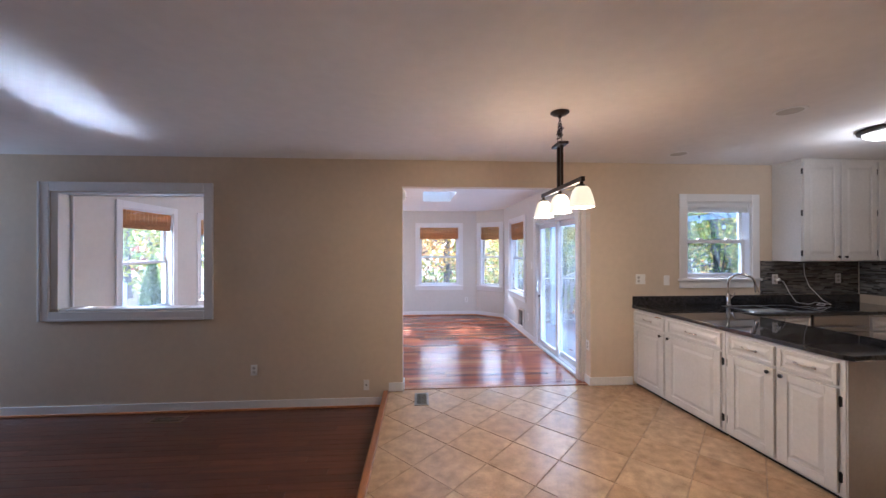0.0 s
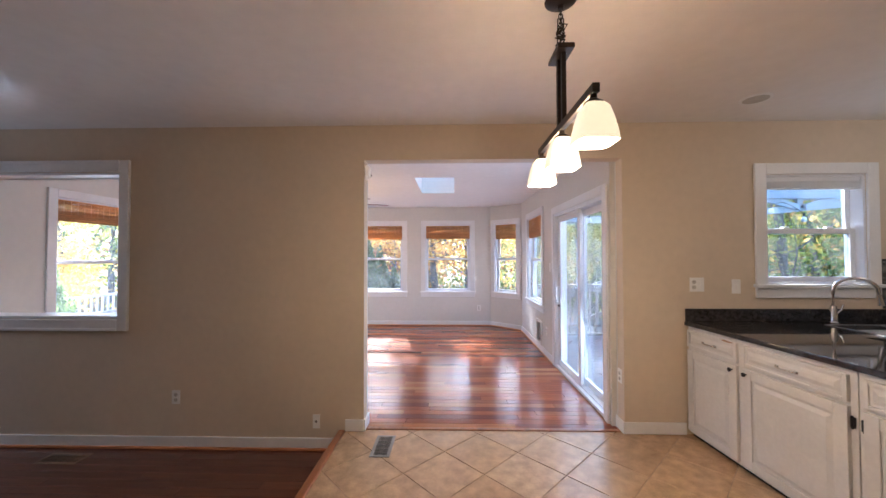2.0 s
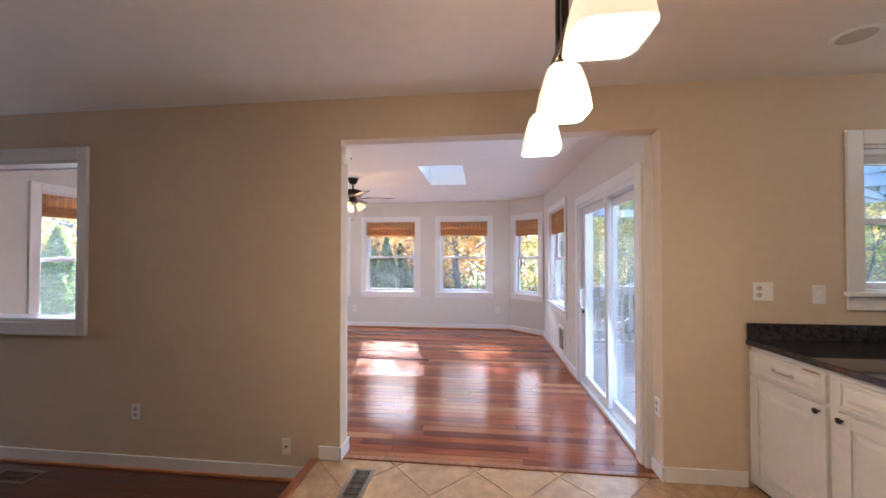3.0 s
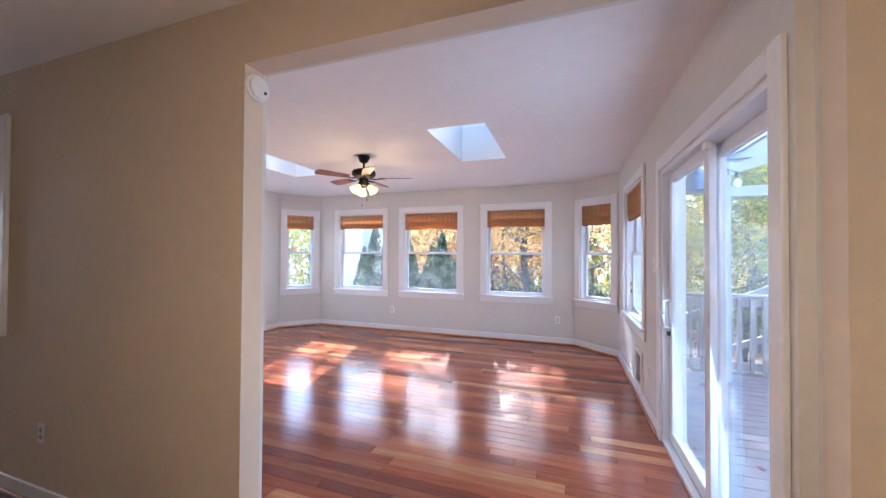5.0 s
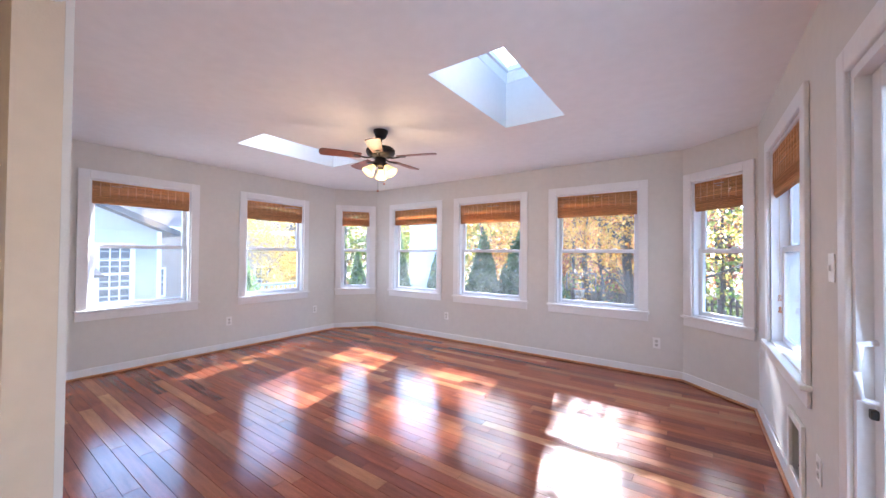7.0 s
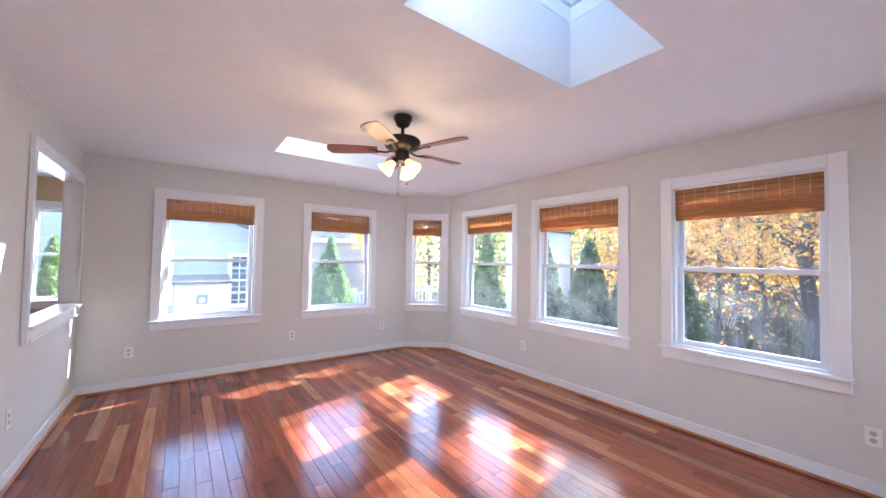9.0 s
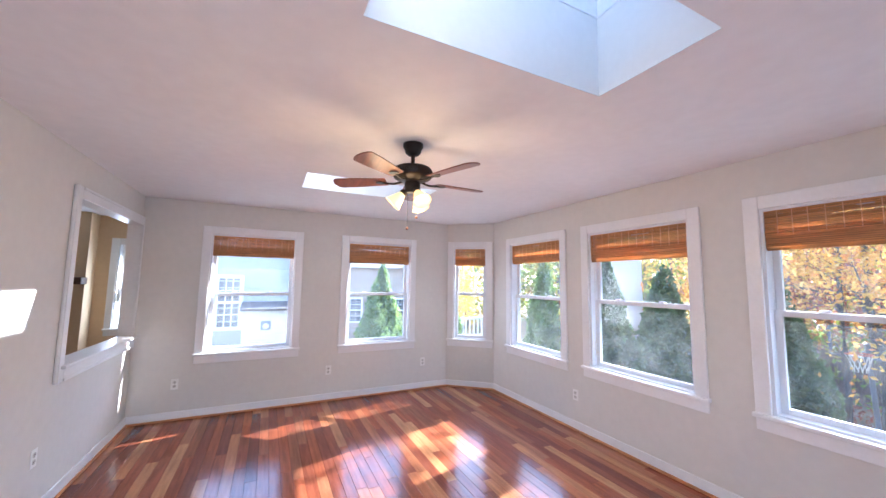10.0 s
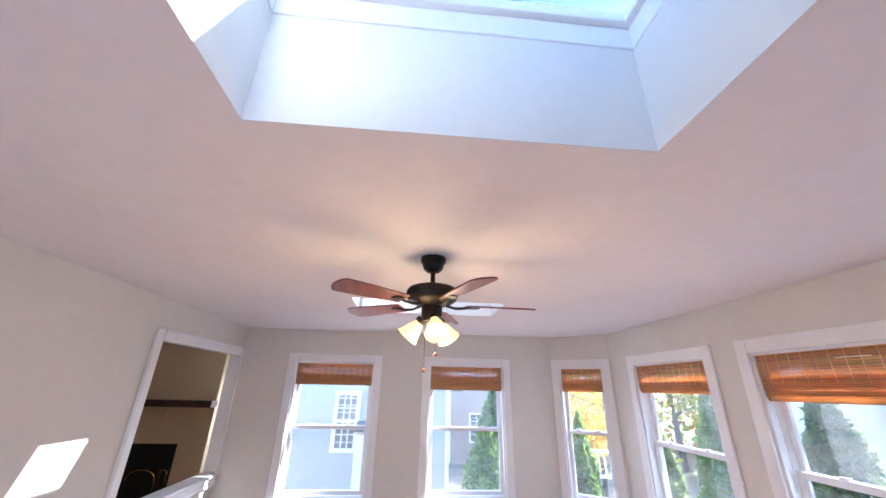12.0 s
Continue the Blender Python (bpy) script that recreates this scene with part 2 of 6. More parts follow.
# each window: name, inner wall corner points, opening along the wall
pts = [(WEST, SOUTH_S), (WEST, CH_W[0]), (CH_W[1], NORTH), (CH_E[1], NORTH), (EAST, CH_E[0]), (EAST, SOUTH_S)]
W1, W2, W4, W5, W6, W8 = (5.606, 6.52), (7.184, 8.084), (-2.194, -1.255), (-0.852, 0.146), (0.611, 1.546), (7.20, 8.18)
west_holes = [(W1[0] - SOUTH_S, W1[1] - SOUTH_S), (W2[0] - SOUTH_S, W2[1] - SOUTH_S)]
lw = (Vector(pts[2]) - Vector(pts[1])).length
le = (Vector(pts[4]) - Vector(pts[3])).length
nx = lambda x: x - CH_W[1]
north_holes = [(nx(a), nx(b)) for a, b in (W4, W5, W6)]
SL0, SL1, SLZ = 5.075, 6.56, 1.965


def wz(h):
    return (*h, WIN_Z0, WIN_Z1)


wall("wall_west", pts[1], pts[0], T, -0.3, CEIL, [wz((CH_W[0] - SOUTH_S - h[1], CH_W[0] - SOUTH_S - h[0])) for h in west_holes], PAINT_SUN, "pale grey painted sunroom wall with two windows", (mit, 0))
wall("wall_northwest", pts[2], pts[1], T, -0.3, CEIL, [wz((0.11, lw - 0.11))], PAINT_SUN, "pale grey painted slanted bay wall", (mit, mit))
wall("wall_north", pts[3], pts[2], T, -0.3, CEIL, [wz((CH_E[1] - CH_W[1] - h[1], CH_E[1] - CH_W[1] - h[0])) for h in north_holes], PAINT_SUN, "pale grey painted wall with three windows", (mit, mit))
wall("wall_northeast", pts[4], pts[3], T, -0.3, CEIL, [wz((0.11, le - 0.11))], PAINT_SUN, "pale grey painted slanted bay wall", (mit, mit))
PET = (7.25, 7.54, 0.11, 0.44)
wall("wall_east", pts[5], pts[4], T, -0.3, CEIL, [(SL0 - SOUTH_S, SL1 - SOUTH_S, -0.05, SLZ), (W8[0] - SOUTH_S, W8[1] - SOUTH_S, WIN_Z0, WIN_Z1), (PET[0] - SOUTH_S, PET[1] - SOUTH_S, PET[2], PET[3])], PAINT_SUN, "pale grey painted wall beside the sliding door", (0, mit))
X_L, X_R, Y_S = -5.5, 5.82, -1.6
wall("wall_divider_kitchen", (X_L, SOUTH_K), (X_R, SOUTH_K), -(SOUTH_S - SOUTH_K - 0.0205), -0.3, CEIL_K, [(h[0], h[1], h[2], h[3]) for h in [(OPEN_X0 - X_L, OPEN_X1 - X_L, -0.2, OPEN_TOP), (PASS[0] - 0.05 - X_L, PASS[1] - X_L, PASS[2], PASS[3]), (KWIN[0] - X_L, KWIN[1] - X_L, KWIN[2], KWIN[3])]], PAINT_GREIGE, "greige painted wall with wide opening and pass-through")
wall("wall_divider_sunroom", (X_R + 0.15, SOUTH_S), (X_L - 0.15, SOUTH_S), -0.02, -0.3, CEIL_K, [(X_R + 0.15 - b, X_R + 0.15 - a, z0, z1) for a, b, z0, z1 in [(OPEN_X0, OPEN_X1, -0.2, OPEN_TOP), PASS, KWIN]], PAINT_SUN, "pale grey painted side of the dividing wall")
LWIN = (4.06, 4.70, 0.75, 2.08)
wall("wall_living_west", (X_L, SOUTH_K), (X_L, Y_S), T, -0.3, CEIL_K, [(SOUTH_K - LWIN[1], SOUTH_K - LWIN[0], LWIN[2], LWIN[3])], PAINT_TAN, "tan painted living room wall with a window")
wall("wall_south", (X_L - T, Y_S), (X_R + T, Y_S), T, -0.3, CEIL_K, [], PAINT_GREIGE, "plain greige painted wall")
wall("wall_kitchen_east", (X_R, Y_S), (X_R, SOUTH_K), T, -0.3, CEIL_K, [], PAINT_GREIGE, "greige painted kitchen wall")

# ---- ceilings with two skylight shafts ----
structure("ceiling_kitchen", boxed(X_L - T, X_R + T, Y_S - T, SOUTH_S - 0.001, CEIL_K, CEIL_K + 0.12), PAINT_CEIL, "flat painted ceiling over kitchen and living room", "ceiling")
SKY1, SKY2 = (0.68, 1.20, 6.47, 7.61), (-1.82, -1.28, 6.47, 7.675)


def ceiling_with_shafts():
    x0, x1, y0, y1 = WEST - T, EAST + T, SOUTH_S, NORTH + T
    xs = sorted([x0, x1, SKY1[0], SKY1[1], SKY2[0], SKY2[1]])
    bm = bmesh.new()
    for a, b in zip(xs, xs[1:]):
        hole = next((h for h in (SKY1, SKY2) if h[0] <= a and b <= h[1]), None)
        for c, d in ([(y0, hole[2]), (hole[3], y1)] if hole else [(y0, y1)]):
            for z, flip in ((CEIL, 1), (CEIL + 0.06, 0)):
                q = [bm.verts.new(p) for p in ((a, c, z), (b, c, z), (b, d, z), (a, d, z))]
                bm.faces.new(q[::-1] if flip else q)
    bmesh.ops.remove_doubles(bm, verts=bm.verts, dist=1e-5)
    return structure("ceiling_sunroom", bm, PAINT_CEIL, "flat painted sunroom ceiling with two skylight openings", "ceiling")


ceiling_with_shafts()
SHAFT_TOP = 2.84
SHAFT = mat("white shaft paint", (0.72, 0.725, 0.715), 0.7, var=0.02, scale=2)


def skylight(i, h):
    x0, x1, y0, y1 = h
    t = thing("skylight_%d" % i, pose((x0 + x1) / 2, (y0 + y1) / 2, CEIL), "white plastered skylight shaft with a fixed glass roof window", "skylight", kind="structure")
    c = Matrix.Translation((-(x0 + x1) / 2, -(y0 + y1) / 2, -CEIL))
    for a in ((x0 - 0.02, x0, y0 - 0.02, y1 + 0.02), (x1, x1 + 0.02, y0 - 0.02, y1 + 0.02), (x0, x1, y0 - 0.02, y0), (x0, x1, y1, y1 + 0.02)):
        part("shaft_side", boxed(*a, CEIL + 0.002, SHAFT_TOP, m=c), SHAFT, t)
    for k, (w, za, zb) in enumerate(((0.006, SHAFT_TOP, SHAFT_TOP + 0.09), (0.03, SHAFT_TOP + 0.09, SHAFT_TOP + 0.135))):
        for a in ((x0 - 0.03, x0 + w, y0 - 0.03, y1 + 0.03), (x1 - w, x1 + 0.03, y0 - 0.03, y1 + 0.03), (x0 + w, x1 - w, y0 - 0.03, y0 + w), (x0 + w, x1 - w, y1 - w, y1 + 0.03)):
            part("roof_window_frame", boxed(*a, za, zb, bevel=0.004, m=c), VINYL, t)
    g = part("pane", boxed(x0, x1, y0, y1, SHAFT_TOP + 0.14, SHAFT_TOP + 0.15, m=c), GLASS_ROOF, t)
    g.visible_shadow = False


skylight(1, SKY1)
skylight(2, SKY2)


def roof_slab():
    bm = bmesh.new()
    xs = sorted([WEST - 0.45, EAST + 0.45, SKY1[0] - 0.03, SKY1[1] + 0.03, SKY2[0] - 0.03, SKY2[1] + 0.03])
    for a, b in zip(xs, xs[1:]):
        hole = next((h for h in (SKY1, SKY2) if abs(h[0] - 0.03 - a) < 0.01), None)
        for c, d in ([(SOUTH_S, hole[2] - 0.03), (hole[3] + 0.03, NORTH + 0.35)] if hole else [(SOUTH_S, NORTH + 0.35)]):
            box(bm, a, b, c, d, CEIL + 0.28, CEIL + 0.42)
    return structure("roof", bm, mat("grey roof shingle", (0.09, 0.09, 0.09), 0.9, var=0.2, scale=9, bump=0.3), "dark shingled sunroom roof", "roof")


roof_slab()

# ---- floors ----
structure("subfloor", boxed(0.27, X_R, Y_S, SOUTH_K, -0.12, -0.004), GROUT, "brown grout bed under the kitchen tiles", "floor")
floor_sun = structure("floor_sunroom", boxed(WEST - 0.05, EAST + 0.05, SOUTH_K + 0.062, NORTH + 0.05, -0.12, -0.014), DARK, "glossy cherry plank sunroom floor", "floor")
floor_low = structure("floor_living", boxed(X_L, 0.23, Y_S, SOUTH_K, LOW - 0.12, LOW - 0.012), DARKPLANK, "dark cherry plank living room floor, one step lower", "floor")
# ---- windows ----


def double_hung(i, p0, p1, z0, z1, outer, casing=0.09, blind_h=0.32, depth=0.15, label="white double-hung window with casing and sill", pane=GLASS):
    """A double-hung window in an opening from p0 to p1 along the inner face, the room on its left; outer is the wall's thickness."""
    p0, p1 = Vector(p0), Vector(p1)
    d = (p1 - p0).normalized()
    ang = math.atan2(d.y, d.x)
    w = (p1 - p0).length
    mid = (p0 + p1) / 2
    t = thing("window_%d" % i, pose(mid.x, mid.y, z0, 0, 0, math.degrees(ang)), label, "window", kind="structure")
    h, a = z1 - z0, w / 2
    # local: x along the wall, +y into the room, z up from the sill
    c = casing
    for x0, x1 in ((-a - c, -a), (a, a + c)):
        part("casing", boxed(x0, x1, 0.0015, 0.022, 0.0, h + c, bevel=0.005), TRIM, t)
    part("casing", boxed(-a, a, 0.0015, 0.021, h, h + c, bevel=0.005), TRIM, t)
    part("window_sill", boxed(-a - c - 0.012, a + c + 0.012, -0.03, 0.045, -0.028, 0.0, bevel=0.006), TRIM, t)
    part("apron", boxed(-a - c, a + c, 0.0015, 0.018, -0.11, -0.03, bevel=0.004), TRIM, t)
    jd = depth - 0.005
    for x0, x1, za, zb in ((-a, -a + 0.018, 0, h), (a - 0.018, a, 0, h), (-a + 0.018, a - 0.018, h - 0.018, h), (-a + 0.018, a - 0.018, 0, 0.014)):
        part("jamb", boxed(x0, x1, -jd, 0.0, za, zb), VINYL, t)
    m = h * 0.485
    f = 0.04
    for nm, y0, y1, za, zb in (("upper_sash", -0.125, -0.095, m - 0.02, h - 0.018), ("lower_sash", -0.09, -0.06, 0.014, m + 0.02)):
        s = part(nm, boxed(-a + 0.018, -a + 0.018 + f, y0, y1, za, zb, bevel=0.004), VINYL, t)
        for bx in ((a - 0.018 - f, a - 0.018, za, zb), (-a + 0.018 + f, a - 0.018 - f, za, za + f), (-a + 0.018 + f, a - 0.018 - f, zb - f, zb)):
            part("sash_rail", boxed(bx[0], bx[1], y0, y1, bx[2], bx[3], bevel=0.004), VINYL, s)
        g = part("pane", boxed(-a + 0.018 + f, a - 0.018 - f, (y0 + y1) / 2 - 0.003, (y0 + y1) / 2 + 0.003, za + f, zb - f), pane, s)
        g.visible_shadow = False
    for lx in ((-0.22 * w), 0.22 * w):
        part("sash_lock", boxed(lx - 0.025, lx + 0.025, -0.088, -0.058, m + 0.021, m + 0.036, bevel=0.004), VINYL, t, "white sash lock")
    return t


def on(pa, pb, s0, s1):
    pa, pb = Vector(pa), Vector(pb)
    d = (pb - pa).normalized()
    return pa + d * s0, pa + d * s1


WINDOWS = [
    (1, *on(pts[1], pts[0], CH_W[0] - W1[1], CH_W[0] - W1[0])),
    (2, *on(pts[1], pts[0], CH_W[0] - W2[1], CH_W[0] - W2[0])),
    (3, *on(pts[2], pts[1], 0.11, lw - 0.11)),
    (4, *on(pts[3], pts[2], CH_E[1] - W4[1], CH_E[1] - W4[0])),
    (5, *on(pts[3], pts[2], CH_E[1] - W5[1], CH_E[1] - W5[0])),
    (6, *on(pts[3], pts[2], CH_E[1] - W6[1], CH_E[1] - W6[0])),
    (7, *on(pts[4], pts[3], 0.11, le - 0.11)),
    (8, *on(pts[5], pts[4], W8[0] - SOUTH_S, W8[1] - SOUTH_S)),
]
SKY_W = 0.26
for i, a, b in WINDOWS:
    c_, d_ = (a + b) / 2, (b - a).normalized()
    inward = Vector((-d_.y, d_.x))
    sky_lamp(c_.x - inward.x * 0.045, c_.y - inward.y * 0.045, 1.24, (b - a).length - 0.06, 1.0, math.atan2(inward.y, inward.x), SKY_W * (b - a).length)
    # the room lies to the left of the run from a to b, so local +y points inside
    double_hung(i, a, b, WIN_Z0, WIN_Z1, T, pane=GLASS_WEST if i < 3 else GLASS)
double_hung(9, (KWIN[1], SOUTH_K), (KWIN[0], SOUTH_K), KWIN[2], KWIN[3], T, pane=GLASS_SINK)
# far stronger than the other windows, added to lift the dim living room
sky_lamp(X_L + 0.045, (LWIN[0] + LWIN[1]) / 2, (LWIN[2] + LWIN[3]) / 2, LWIN[1] - LWIN[0] - 0.06, LWIN[3] - LWIN[2] - 0.1, 0.0, 1.8)
double_hung(10, (X_L, LWIN[1]), (X_L, LWIN[0]), LWIN[2], LWIN[3], T)


def raised_blind(x0, x1, y, z1):
    """A white slatted blind pulled up into a stack under the head of a window."""
    t = thing("raised_blind", pose((x0 + x1) / 2, y, z1), "white slatted blind pulled up at the kitchen window", "blind")
    w = (x1 - x0) / 2 - 0.022
    part("headrail", boxed(-w, w, 0.0, 0.03, -0.055, -0.019, bevel=0.003), VINYL, t)
    for k in range(5):
        part("slat", boxed(-w + 0.004, w - 0.004, 0.002, 0.027, -0.063 - k * 0.009, -0.057 - k * 0.009, bevel=0.001), VINYL, t)
    part("bottom_rail", boxed(-w, w, 0.001, 0.028, -0.118, -0.103, bevel=0.003), VINYL, t)


raised_blind(KWIN[0], KWIN[1], SOUTH_K + 0.012, KWIN[3])


def straw(name, col, through_light):
    m = mat(name, col, 0.6, var=0.25, scale=4, stretch=(1, 1, 40), by="island", spread=0.28)
    nt = m.node_tree
    b = nt.nodes["Principled BSDF"]
    tl, mx = nt.nodes.new("ShaderNodeBsdfTranslucent"), nt.nodes.new("ShaderNodeMixShader")
    mx.inputs[0].default_value = through_light
    nt.links.new(b.inputs["Base Color"].links[0].from_socket, tl.inputs[0])
    nt.links.new(b.outputs[0], mx.inputs[1])
    nt.links.new(tl.outputs[0], mx.inputs[2])
    nt.links.new(mx.outputs[0], nt.nodes["Material Output"].inputs[0])
    return m


BAMBOO = straw("bamboo slats", (0.79, 0.46, 0.21), 0.6)
TAPE = straw("pale woven tape", (0.86, 0.62, 0.38), 0.6)
CORD = mat("pale cord", (0.75, 0.72, 0.65), 0.8)


def bamboo_shade(i, a, b, z1, drop, cord):
    """A raised woven roman shade with a flat top and stacked folds, under the head of a window."""
    rr = random.Random(50 + i)
    a, b = Vector(a), Vector(b)
    d = (b - a).normalized()
    mid = (a + b) / 2
    w = (b - a).length / 2 - 0.012
    t = thing("bamboo_shade", pose(mid.x, mid.y, z1, 0, 0, math.degrees(math.atan2(d.y, d.x))), "raised orange-brown bamboo roman shade hanging in a window", "blind", "bamboo shades")
    part("headrail", boxed(-w, w, -0.05, -0.015, -0.03, -0.004), BAMBOO, t)
    flat = drop * (0.62, 0.55, 0.62, 0.7, 0.6, 0.58, 0.62, 0.62)[i - 1]
    slit = (0.22, 0.2, 0.1, 0.12, 0.1, 0.06, 0.1, 0.1)[i - 1]
    bm = bmesh.new()
    z = -0.002
    while z > -flat:
        hgt = rr.uniform(0.004, 0.0065)
        yb = -0.012 + rr.uniform(-0.0012, 0.0012)
        runs = [(-w + rr.uniform(0, 0.002), w - rr.uniform(0, 0.002))]
        if -0.62 * flat < z < -0.034 and rr.random() < slit:
            # slats pulled apart leave a slit of daylight
            g0 = rr.uniform(-0.9, 0.5) * w
            runs = [(runs[0][0], g0), (min(g0 + rr.uniform(0.15, 0.6) * w, w - 0.01), runs[0][1])]
        for xa, xb in runs:
            box(bm, xa, xb, yb - 0.003, yb, z - hgt, z - 0.0006)
        z -= hgt
    tagged(part("valance", bm, BAMBOO, t), kind="stuff")
    for k in range(3):
        bm = bmesh.new()
        top = -flat + 0.04 - k * (drop - flat) * 0.28
        n = 13
        tilt = rr.uniform(-0.004, 0.004)
        for q in range(n):
            u = q / (n - 1)
            zz = top - u * (drop - flat) * 0.52
            bulge = math.sin(u * math.pi) * 0.014
            y = -0.024 - 0.006 * k + bulge + 0.004 * k
            box(bm, -w + 0.003, w - 0.003, y - 0.003, y, zz - 0.0062 + tilt, zz - 0.0004 + tilt)
        tagged(part("fold", bm, BAMBOO, t), kind="stuff")
    n = max(4, round(2 * w / 0.075))
    for k in range(1, n):
        x = -w + 2 * w * k / n + rr.uniform(-0.003, 0.003)
        part("tape", boxed(x - 0.0025, x + 0.0025, -0.0112, -0.0095, -flat, -0.003), TAPE, t)
    if i == 8:
        tassels(t, w)
    if cord:
        bm = tube(bmesh.new(), [(w - 0.05, -0.008, -0.02), (w - 0.048, -0.007, -0.5), (w - 0.052, -0.008, -1.12)], 0.002, 6)
        part("cord", bm, CORD, t)
        part("cord_knot", tube(bmesh.new(), [(w - 0.052 + 0.02 * math.sin(k * 1.05), -0.008, -1.12 - 0.02 * k + 0.03 * math.cos(k * 1.05)) for k in range(8)], 0.003, 6), CORD, t)


WOODBEAD = mat("turned wooden tassel", (0.30, 0.11, 0.04), 0.4)


def tassels(t, w):
    for k, zz in enumerate((-1.02, -1.10)):
        x = w - 0.10 - 0.012 * k
        c = part("pull_cord", tube(bmesh.new(), [(x, -0.03, -0.05), (x, -0.03, zz)], 0.0018, 6), CORD, t)
        part("tassel", lathe(bmesh.new(), [(0.003, 0.0), (0.008, -0.008), (0.005, -0.02), (0.011, -0.04), (0.0005, -0.045)], pose(x, -0.03, zz), 12), WOODBEAD, c, "turned wooden tassel", True)


for i, a, b in WINDOWS:
    bamboo_shade(i, a, b, WIN_Z1, (0.28, 0.31, 0.30, 0.29, 0.32, 0.31, 0.33, 0.36)[i - 1], i == 5)

# ---- casing of the pass-through, both sides ----


def casing_ring(name, x0, x1, z0, z1, yf, yb, c_left, c_right, c_top, c_bottom, label):
    t = thing(name, pose((x0 + x1) / 2, (yf + yb) / 2, z0), label, "trim", kind="structure")
    c = Matrix.Translation((-(x0 + x1) / 2, -(yf + yb) / 2, -z0))
    for a in ((x0 - c_left, x0, z0 - c_bottom, z1 + c_top), (x1, x1 + c_right, z0 - c_bottom, z1 + c_top), (x0, x1, z1, z1 + c_top), (x0, x1, z0 - c_bottom, z0)):
        part("casing", boxed(a[0], a[1], yf, yb, a[2], a[3], bevel=0.006, m=c), TRIM, t)
        lo, hi = (yf - 0.008, yf - 0.0005) if yf < SOUTH_K else (yb + 0.0005, yb + 0.008)
        if a[1] - a[0] < 0.3 and a[1] - a[0] > 0.03:
            out_x = (a[0], a[0] + 0.022) if a[0] < x0 else (a[1] - 0.022, a[1])
            part("backband", boxed(*out_x, lo, hi, a[2], a[3], bevel=0.003, m=c), TRIM, t)
        elif a[1] - a[0] > 0.3:
            out_z = (a[3] - 0.022, a[3]) if a[3] > z1 else (a[2], a[2] + 0.022)
            part("backband", boxed(a[0], a[1], lo, hi, *out_z, bevel=0.003, m=c), TRIM, t)


casing_ring("trim_pass_through_kitchen", PASS[0] - 0.05, PASS[1] - 0.004, PASS[2], PASS[3] + 0.002, SOUTH_K - 0.022, SOUTH_K - 0.0015, 0.10, 0.09, 0.095, 0.095, "white painted casing round the pass-through")
casing_ring("trim_pass_through_sunroom", WEST + 0.03, PASS[1], PASS[2], PASS[3] - 0.03, SOUTH_S + 0.0015, SOUTH_S + 0.022, 0.028, 0.09, 0.09, 0.09, "white painted casing round the pass-through, sunroom side")
structure("trim_pass_through_sill", boxed(WEST + 0.004, PASS[1] + 0.05, SOUTH_K + 0.001, SOUTH_S + 0.05, PASS[2] + 0.001, PASS[2] + 0.026, bevel=0.006), TRIM, "white painted sill board of the pass-through", "trim")
bm = boxed(PASS[0] - 0.049, PASS[0] + 0.019, SOUTH_K + 0.002, SOUTH_S - 0.022, PASS[2] + 0.027, PASS[3] - 0.001)
box(bm, PASS[0] + 0.001, PASS[0] + 0.019, SOUTH_S - 0.022, SOUTH_S, PASS[2] + 0.027, PASS[3] - 0.001)
box(bm, PASS[1] - 0.019, PASS[1] - 0.001, SOUTH_K, SOUTH_S, PASS[2] + 0.027, PASS[3] - 0.001)
box(bm, PASS[0] + 0.019, PASS[1] - 0.019, SOUTH_K, SOUTH_S, PASS[3] - 0.019, PASS[3] - 0.001)
structure("trim_pass_through_lining", bm, TRIM, "white painted jamb lining of the pass-through", "trim")

# ---- baseboards and mouldings ----


def baseboard(name, p0, p1, z, h=0.095, shoe=SHOE, ends=(0, 0)):
    p0, p1 = Vector(p0), Vector(p1)
    d = (p1 - p0)
    ang = math.degrees(math.atan2(d.y, d.x))
    t = thing(name, pose(p0.x, p0.y, z, 0, 0, ang), "white painted baseboard" + (" with red-brown shoe moulding" if shoe else ""), "baseboard", kind="structure")
    ln = d.length
    part("board", boxed(ends[0], ln - ends[1], 0.0015, 0.015, 0.001, h, bevel=0.004), TRIM, t)
    if shoe:
        part("shoe_moulding", boxed(ends[0], ln - ends[1], 0.0155, 0.033, 0.001, 0.023, bevel=0.006), shoe, t)


baseboard("baseboard_west", pts[1], pts[0], 0)
baseboard("baseboard_northwest", pts[2], pts[1], 0)
baseboard("baseboard_north", pts[3], pts[2], 0)
baseboard("baseboard_northeast", pts[4], pts[3], 0)
baseboard("baseboard_east", (EAST, SL1 + 0.085), pts[4], 0)
baseboard("baseboard_south", (WEST, SOUTH_S), (OPEN_X0 + 0.015, SOUTH_S), 0)
baseboard("baseboard_jamb_west", (OPEN_X0, SOUTH_S), (OPEN_X0, SOUTH_K - 0.015), 0, 0.095, None)
baseboard("baseboard_jamb_east", (OPEN_X1, SOUTH_K - 0.015), (OPEN_X1, SOUTH_S), 0, 0.095, None)
baseboard("baseboard_stub", (OPEN_X0 + 0.0, SOUTH_K), (0.285, SOUTH_K), 0, 0.095, None)
baseboard("baseboard_kitchen", (3.03, SOUTH_K), (OPEN_X1, SOUTH_K), 0, 0.095, None)
baseboard("baseboard_living", (0.23, SOUTH_K), (X_L, SOUTH_K), LOW, 0.10)
NOSE = mat("red oak nosing", (0.36, 0.14, 0.055), 0.3, var=0.25, scale=4, stretch=(8, 1, 8))
